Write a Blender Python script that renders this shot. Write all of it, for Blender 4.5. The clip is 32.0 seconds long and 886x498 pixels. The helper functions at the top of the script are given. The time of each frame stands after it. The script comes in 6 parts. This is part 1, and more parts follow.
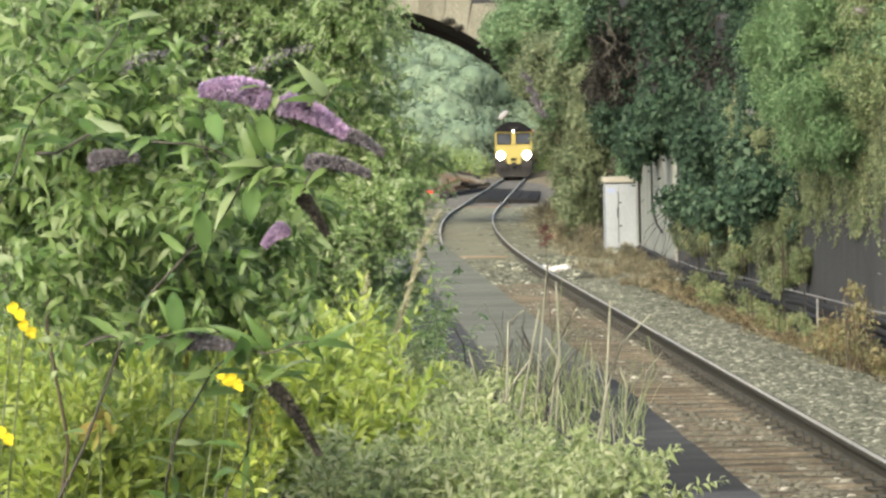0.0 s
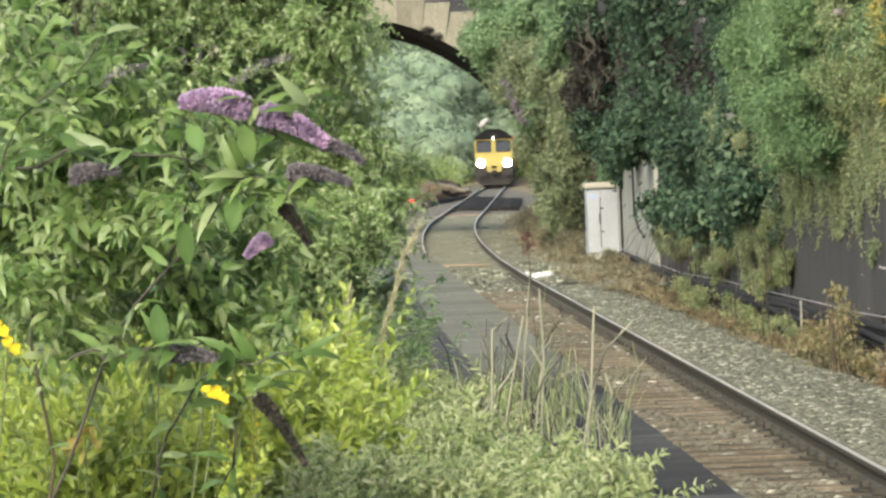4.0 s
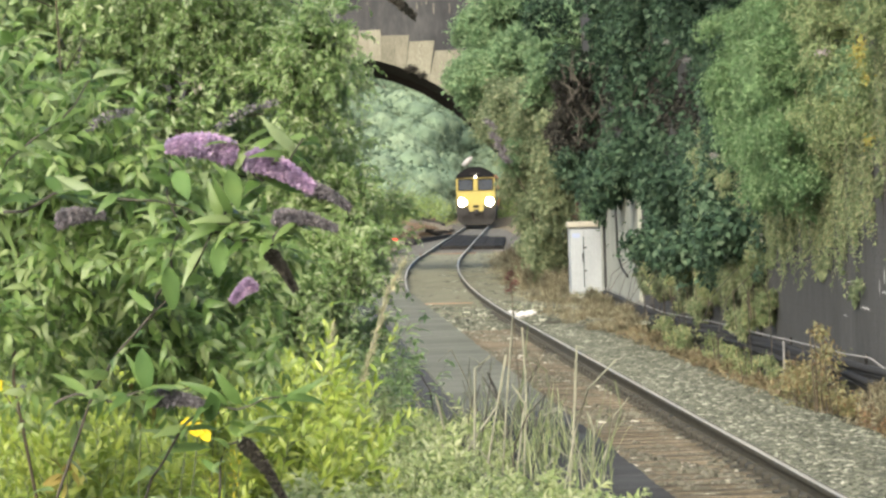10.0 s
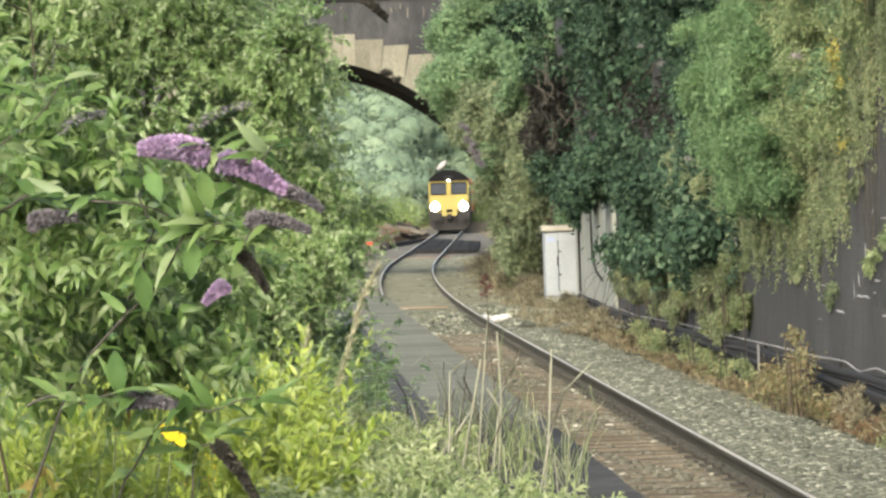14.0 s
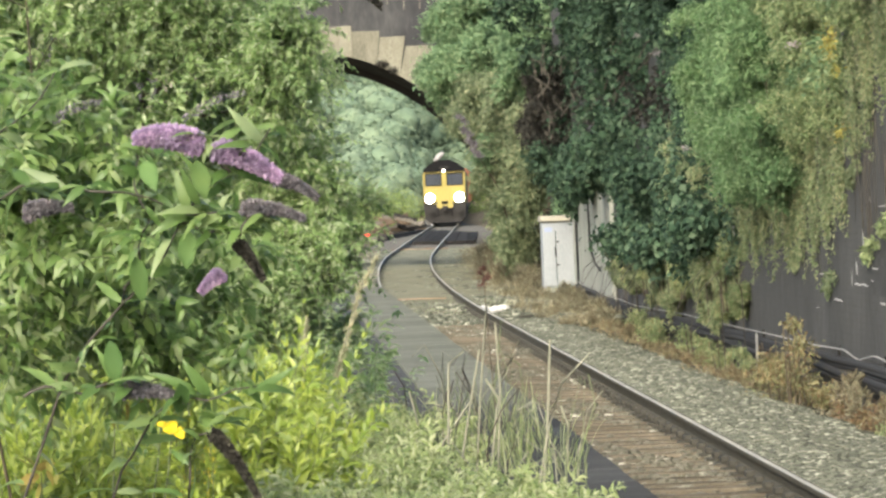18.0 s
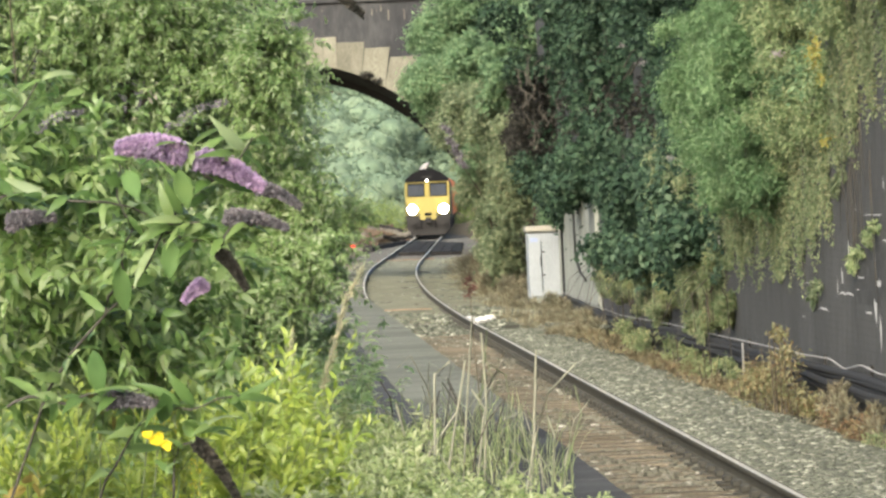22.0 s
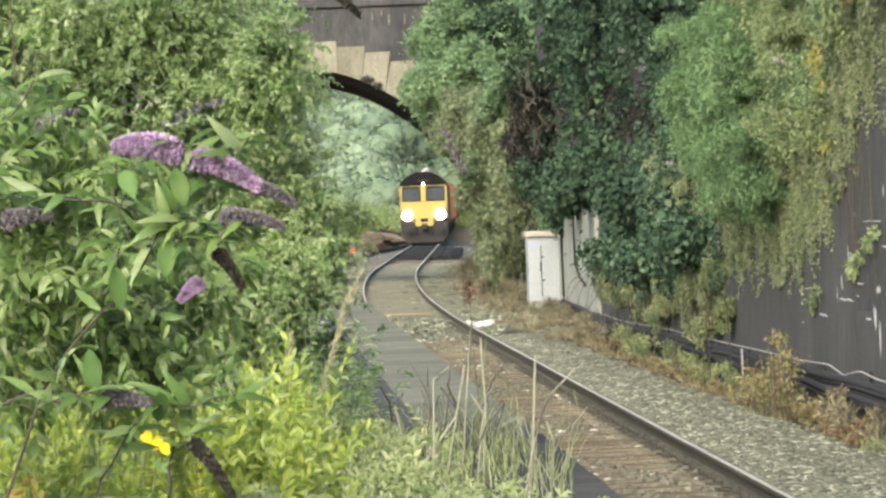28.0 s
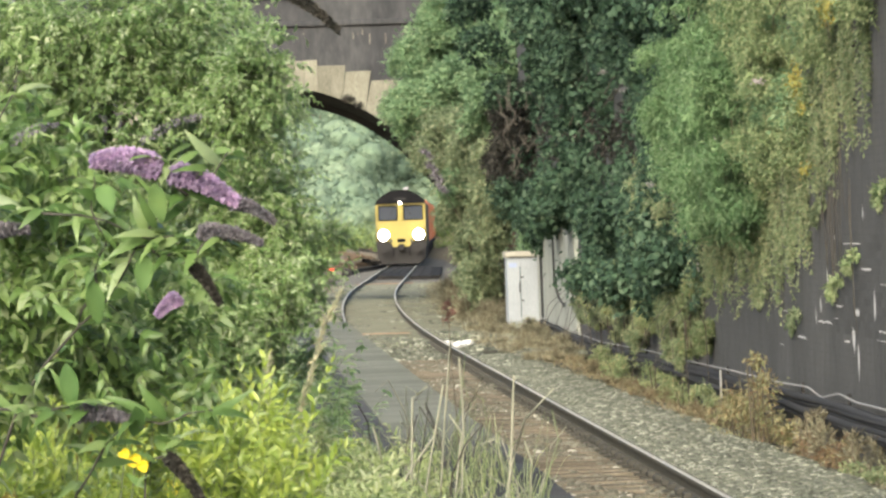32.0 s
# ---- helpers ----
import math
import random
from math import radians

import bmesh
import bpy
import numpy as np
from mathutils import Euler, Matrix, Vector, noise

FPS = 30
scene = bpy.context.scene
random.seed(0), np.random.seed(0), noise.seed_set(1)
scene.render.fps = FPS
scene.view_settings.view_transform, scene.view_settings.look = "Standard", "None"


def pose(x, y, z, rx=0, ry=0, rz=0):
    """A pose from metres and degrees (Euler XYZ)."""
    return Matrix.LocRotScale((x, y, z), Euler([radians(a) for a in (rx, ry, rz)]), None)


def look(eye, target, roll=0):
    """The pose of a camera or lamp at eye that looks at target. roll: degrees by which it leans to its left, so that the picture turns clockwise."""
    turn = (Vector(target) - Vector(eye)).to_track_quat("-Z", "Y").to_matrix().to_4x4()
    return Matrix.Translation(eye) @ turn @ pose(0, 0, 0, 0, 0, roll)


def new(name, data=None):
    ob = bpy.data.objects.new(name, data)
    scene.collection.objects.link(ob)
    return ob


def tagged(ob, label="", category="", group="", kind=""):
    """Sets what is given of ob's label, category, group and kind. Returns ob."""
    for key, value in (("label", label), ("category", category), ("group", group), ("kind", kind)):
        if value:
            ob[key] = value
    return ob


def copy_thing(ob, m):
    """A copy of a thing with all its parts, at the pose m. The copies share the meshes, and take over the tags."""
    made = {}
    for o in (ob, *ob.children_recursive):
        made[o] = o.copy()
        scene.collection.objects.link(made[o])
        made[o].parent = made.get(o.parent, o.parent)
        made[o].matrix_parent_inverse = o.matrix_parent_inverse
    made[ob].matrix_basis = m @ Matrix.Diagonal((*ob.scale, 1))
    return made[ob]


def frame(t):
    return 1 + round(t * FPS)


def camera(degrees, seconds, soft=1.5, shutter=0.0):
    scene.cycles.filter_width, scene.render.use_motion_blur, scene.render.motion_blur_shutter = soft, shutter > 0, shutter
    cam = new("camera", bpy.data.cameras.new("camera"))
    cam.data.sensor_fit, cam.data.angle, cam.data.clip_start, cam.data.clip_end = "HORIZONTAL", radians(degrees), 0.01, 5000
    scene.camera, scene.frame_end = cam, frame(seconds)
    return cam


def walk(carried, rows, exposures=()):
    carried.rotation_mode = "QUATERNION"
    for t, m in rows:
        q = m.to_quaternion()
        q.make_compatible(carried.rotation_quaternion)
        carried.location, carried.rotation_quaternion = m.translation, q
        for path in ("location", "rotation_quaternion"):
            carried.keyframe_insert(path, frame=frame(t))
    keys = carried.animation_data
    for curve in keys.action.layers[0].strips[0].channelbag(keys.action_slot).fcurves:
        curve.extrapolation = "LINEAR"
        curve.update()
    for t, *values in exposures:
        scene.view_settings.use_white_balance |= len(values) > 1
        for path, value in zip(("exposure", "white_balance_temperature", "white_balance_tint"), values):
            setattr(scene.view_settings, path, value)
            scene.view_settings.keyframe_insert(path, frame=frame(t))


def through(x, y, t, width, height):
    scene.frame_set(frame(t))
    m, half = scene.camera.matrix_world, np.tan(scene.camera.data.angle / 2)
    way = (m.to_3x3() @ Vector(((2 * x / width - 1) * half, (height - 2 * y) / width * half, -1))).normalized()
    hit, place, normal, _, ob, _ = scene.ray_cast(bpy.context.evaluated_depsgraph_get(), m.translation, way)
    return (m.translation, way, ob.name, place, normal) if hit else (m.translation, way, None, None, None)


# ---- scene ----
# A disused overgrown platform beside a single railway line that bends under a road bridge.
# x to the right of the line's near straight, y along it, z up from the rail tops.
EYE = Vector((0.0, 0.0, 2.2))
cam = camera(11.21, 32.0, soft=2.6)
TURNS = [  # seconds, degrees to the right, up, lean of the picture
    (0, 1.370, -1.285, 0.996), (0.5, 1.392, -1.286, 0.998), (1, 1.507, -1.323, 1.220), (1.5, 1.556, -1.130, 1.224),
    (2, 1.485, -1.154, 1.429), (2.5, 1.525, -1.188, 1.690), (4.5, 1.591, -1.164, 2.018), (5, 1.694, -1.101, 1.865),
    (5.5, 1.708, -1.148, 1.786), (6, 1.738, -1.114, 1.748), (6.5, 1.718, -1.047, 1.752), (7, 1.737, -1.120, 1.808),
    (7.5, 1.753, -1.114, 1.744), (8, 1.727, -1.080, 1.864), (8.5, 1.773, -1.027, 1.861), (9, 1.770, -0.931, 1.785),
    (9.5, 1.724, -0.829, 1.856), (10, 1.823, -0.700, 1.721), (10.5, 1.846, -0.589, 1.876), (11, 2.023, -0.673, 1.713),
    (11.5, 2.054, -0.665, 1.760), (12, 2.029, -0.655, 1.836), (12.5, 2.106, -0.626, 1.820), (13, 2.070, -0.641, 1.864),
    (13.5, 2.127, -0.601, 1.980), (14, 2.146, -0.658, 1.842), (14.5, 2.111, -0.776, 1.986), (16.5, 2.109, -0.694, 2.203),
    (17, 2.213, -0.842, 2.142), (17.5, 2.156, -0.884, 2.182), (18, 2.171, -0.772, 2.232), (18.5, 2.372, -0.674, 2.054),
    (19, 2.318, -0.691, 2.223), (19.5, 2.436, -0.653, 1.995), (20, 2.236, -0.866, 2.134), (20.5, 2.274, -0.759, 2.396),
    (21, 2.310, -0.740, 2.338), (21.5, 2.355, -0.674, 2.484), (22, 2.359, -0.644, 2.469), (22.5, 2.324, -0.684, 2.418),
    (23, 2.329, -0.758, 2.383), (23.5, 2.316, -0.787, 2.352), (24, 2.287, -0.749, 2.357), (24.5, 2.340, -0.607, 2.435),
    (25, 2.377, -0.531, 2.457), (25.5, 2.282, -0.549, 2.436), (27.5, 2.336, -0.636, 2.227), (28, 2.366, -0.584, 2.278),
    (28.5, 2.410, -0.499, 2.185), (29, 2.330, -0.548, 2.268), (29.5, 2.348, -0.548, 2.258), (30, 2.333, -0.619, 2.320),
    (30.5, 2.217, -0.207, 2.393), (31, 2.832, -0.203, 2.077), (31.5, 2.708, -0.315, 2.036), (32, 2.636, -0.345, 1.872),
]


def held(yaw, pitch, lean):
    y, p = radians(yaw), radians(pitch)
    way = Vector((math.sin(y) * math.cos(p), math.cos(y) * math.cos(p), math.sin(p)))
    return look(EYE, EYE + way, -lean)


walk(cam, [(t, held(a, b, c)) for t, a, b, c in TURNS], [(0, 2.13, 6450, 7), (10, 2.21, 6450, 7), (32, 2.29, 6450, 7)])

# ---------------------------------------------------------------- light
world = bpy.data.worlds.new("sky")
scene.world = world
world.use_nodes = True
sky = world.node_tree.nodes.new("ShaderNodeTexSky")
sky.sky_type, sky.sun_disc = "NISHITA", False
sky.sun_elevation, sky.sun_rotation = radians(33), radians(200)
sky.air_density, sky.dust_density, sky.ozone_density = 1.0, 6.0, 1.0
back = world.node_tree.nodes["Background"]
back.inputs[1].default_value = 0.095
world.node_tree.links.new(sky.outputs[0], back.inputs[0])
sun_data = bpy.data.lights.new("sun", "SUN")
sun_data.energy, sun_data.angle, sun_data.color = 1.4, radians(45), (1.0, 0.96, 0.9)
sun = new("sun", sun_data)
sun.matrix_world = look((0, 0, 60), Vector((0, 0, 60)) - Vector((math.sin(radians(200)) * math.cos(radians(33)), math.cos(radians(200)) * math.cos(radians(33)), math.sin(radians(33)))))


# ---------------------------------------------------------------- materials
def mat_base(name):
    m = bpy.data.materials.new(name)
    m.use_nodes = True
    nt = m.node_tree
    return m, nt, nt.nodes["Principled BSDF"]


def ramp(nt, source, stops):
    r = nt.nodes.new("ShaderNodeValToRGB")
    el = r.color_ramp.elements
    while len(el) < len(stops):
        el.new(0.5)
    for e, (p, c) in zip(el, stops):
        e.position, e.color = p, (*c, 1)
    nt.links.new(source, r.inputs[0])
    return r.outputs[0]


def noise_tex(nt, scale, detail=4.0, rough=0.6, stretch=None):
    tc = nt.nodes.new("ShaderNodeTexCoord")
    n = nt.nodes.new("ShaderNodeTexNoise")
    n.inputs["Scale"].default_value, n.inputs["Detail"].default_value, n.inputs["Roughness"].default_value = scale, detail, rough
    src = tc.outputs["Object"]
    if stretch:
        mp = nt.nodes.new("ShaderNodeMapping")
        mp.inputs["Scale"].default_value = stretch
        nt.links.new(src, mp.inputs[0])
        src = mp.outputs[0]
    nt.links.new(src, n.inputs["Vector"])
    return n.outputs[0]


def blend(nt, fac, a, b, kind="MIX"):
    m = nt.nodes.new("ShaderNodeMix")
    m.data_type, m.blend_type = "RGBA", kind
    for sock, v in ((m.inputs[0], fac), (m.inputs[6], a), (m.inputs[7], b)):
        if isinstance(v, (int, float)):
            sock.default_value = v
        elif isinstance(v, tuple):
            sock.default_value = (*v, 1)
        else:
            nt.links.new(v, sock)
    return m.outputs[2]


def bump(nt, bsdf, height, strength=0.3, dist=0.02):
    b = nt.nodes.new("ShaderNodeBump")
    b.inputs["Strength"].default_value, b.inputs["Distance"].default_value = strength, dist
    nt.links.new(height, b.inputs["Height"])
    nt.links.new(b.outputs[0], bsdf.inputs["Normal"])


def surface(name, stops, scale=3.0, rough=0.8, fine=40.0, strength=0.3, metal=0.0, stretch=None, vary=0.0):
    """Two scales of mottling over a ramp of real base colours."""
    m, nt, bs = mat_base(name)
    big, small = noise_tex(nt, scale, 5, 0.6, stretch), noise_tex(nt, fine, 3, 0.6, stretch)
    mixed = nt.nodes.new("ShaderNodeMath")
    mixed.operation = "MULTIPLY_ADD"
    mixed.inputs[1].default_value = 0.45
    nt.links.new(small, mixed.inputs[0])
    half = nt.nodes.new("ShaderNodeMath")
    half.operation = "MULTIPLY"
    half.inputs[1].default_value = 0.55
    nt.links.new(big, half.inputs[0])
    nt.links.new(half.outputs[0], mixed.inputs[2])
    col = ramp(nt, mixed.outputs[0], stops)
    if vary:
        oi = nt.nodes.new("ShaderNodeObjectInfo")
        tone = ramp(nt, oi.outputs["Random"], [(0, (1 - vary,) * 3), (1, (1 + vary,) * 3)])
        col = blend(nt, 1.0, col, tone, "MULTIPLY")
    nt.links.new(col, bs.inputs["Base Color"])
    bs.inputs["Roughness"].default_value, bs.inputs["Metallic"].default_value = rough, metal
    bs.inputs["Specular IOR Level"].default_value = 0.04 if rough > 0.88 else 0.2 if rough > 0.7 else 0.5
    bump(nt, bs, small, strength)
    return m


def leafy(name, colours, patch=1.2, through=0.35, rough=0.5, even=False):
    """Leaves: each leaf its own shade, drifting between colours over the plant, some light passing through."""
    m, nt, bs = mat_base(name)
    geo = nt.nodes.new("ShaderNodeNewGeometry")
    n = len(colours)
    col = ramp(nt, geo.outputs["Random Per Island"], [(i / max(1, n - 1), c) for i, c in enumerate(colours)])
    tone = ramp(nt, noise_tex(nt, patch, 2), [(0.3, (0.80, 0.84, 0.80)), (0.7, (1.16, 1.13, 1.06))] if even else [(0.3, (0.62, 0.68, 0.62)), (0.7, (1.3, 1.25, 1.12))])
    col = blend(nt, 1.0, col, tone, "MULTIPLY")
    nt.links.new(col, bs.inputs["Base Color"])
    bs.inputs["Roughness"].default_value = 0.4 if even is True else rough
    bs.inputs["Specular IOR Level"].default_value = 0.5 if even is True else 0.2
    tr = nt.nodes.new("ShaderNodeBsdfTranslucent")
    nt.links.new(col, tr.inputs[0])
    mx = nt.nodes.new("ShaderNodeMixShader")
    mx.inputs[0].default_value = through
    nt.links.new(bs.outputs[0], mx.inputs[1])
    nt.links.new(tr.outputs[0], mx.inputs[2])
    nt.links.new(mx.outputs[0], nt.nodes["Material Output"].inputs[0])
    return m


def glow(name, colour, power):
    m, nt, bs = mat_base(name)
    bs.inputs["Base Color"].default_value = (*colour, 1)
    bs.inputs["Emission Color"].default_value = (*colour, 1)
    bs.inputs["Emission Strength"].default_value = power
    return m


def plain(name, colour, rough=0.5, metal=0.0):
    return surface(name, [(0.3, tuple(c * 0.8 for c in colour)), (0.7, tuple(min(1, c * 1.15) for c in colour))], 2.5, rough, 60, 0.06, metal)


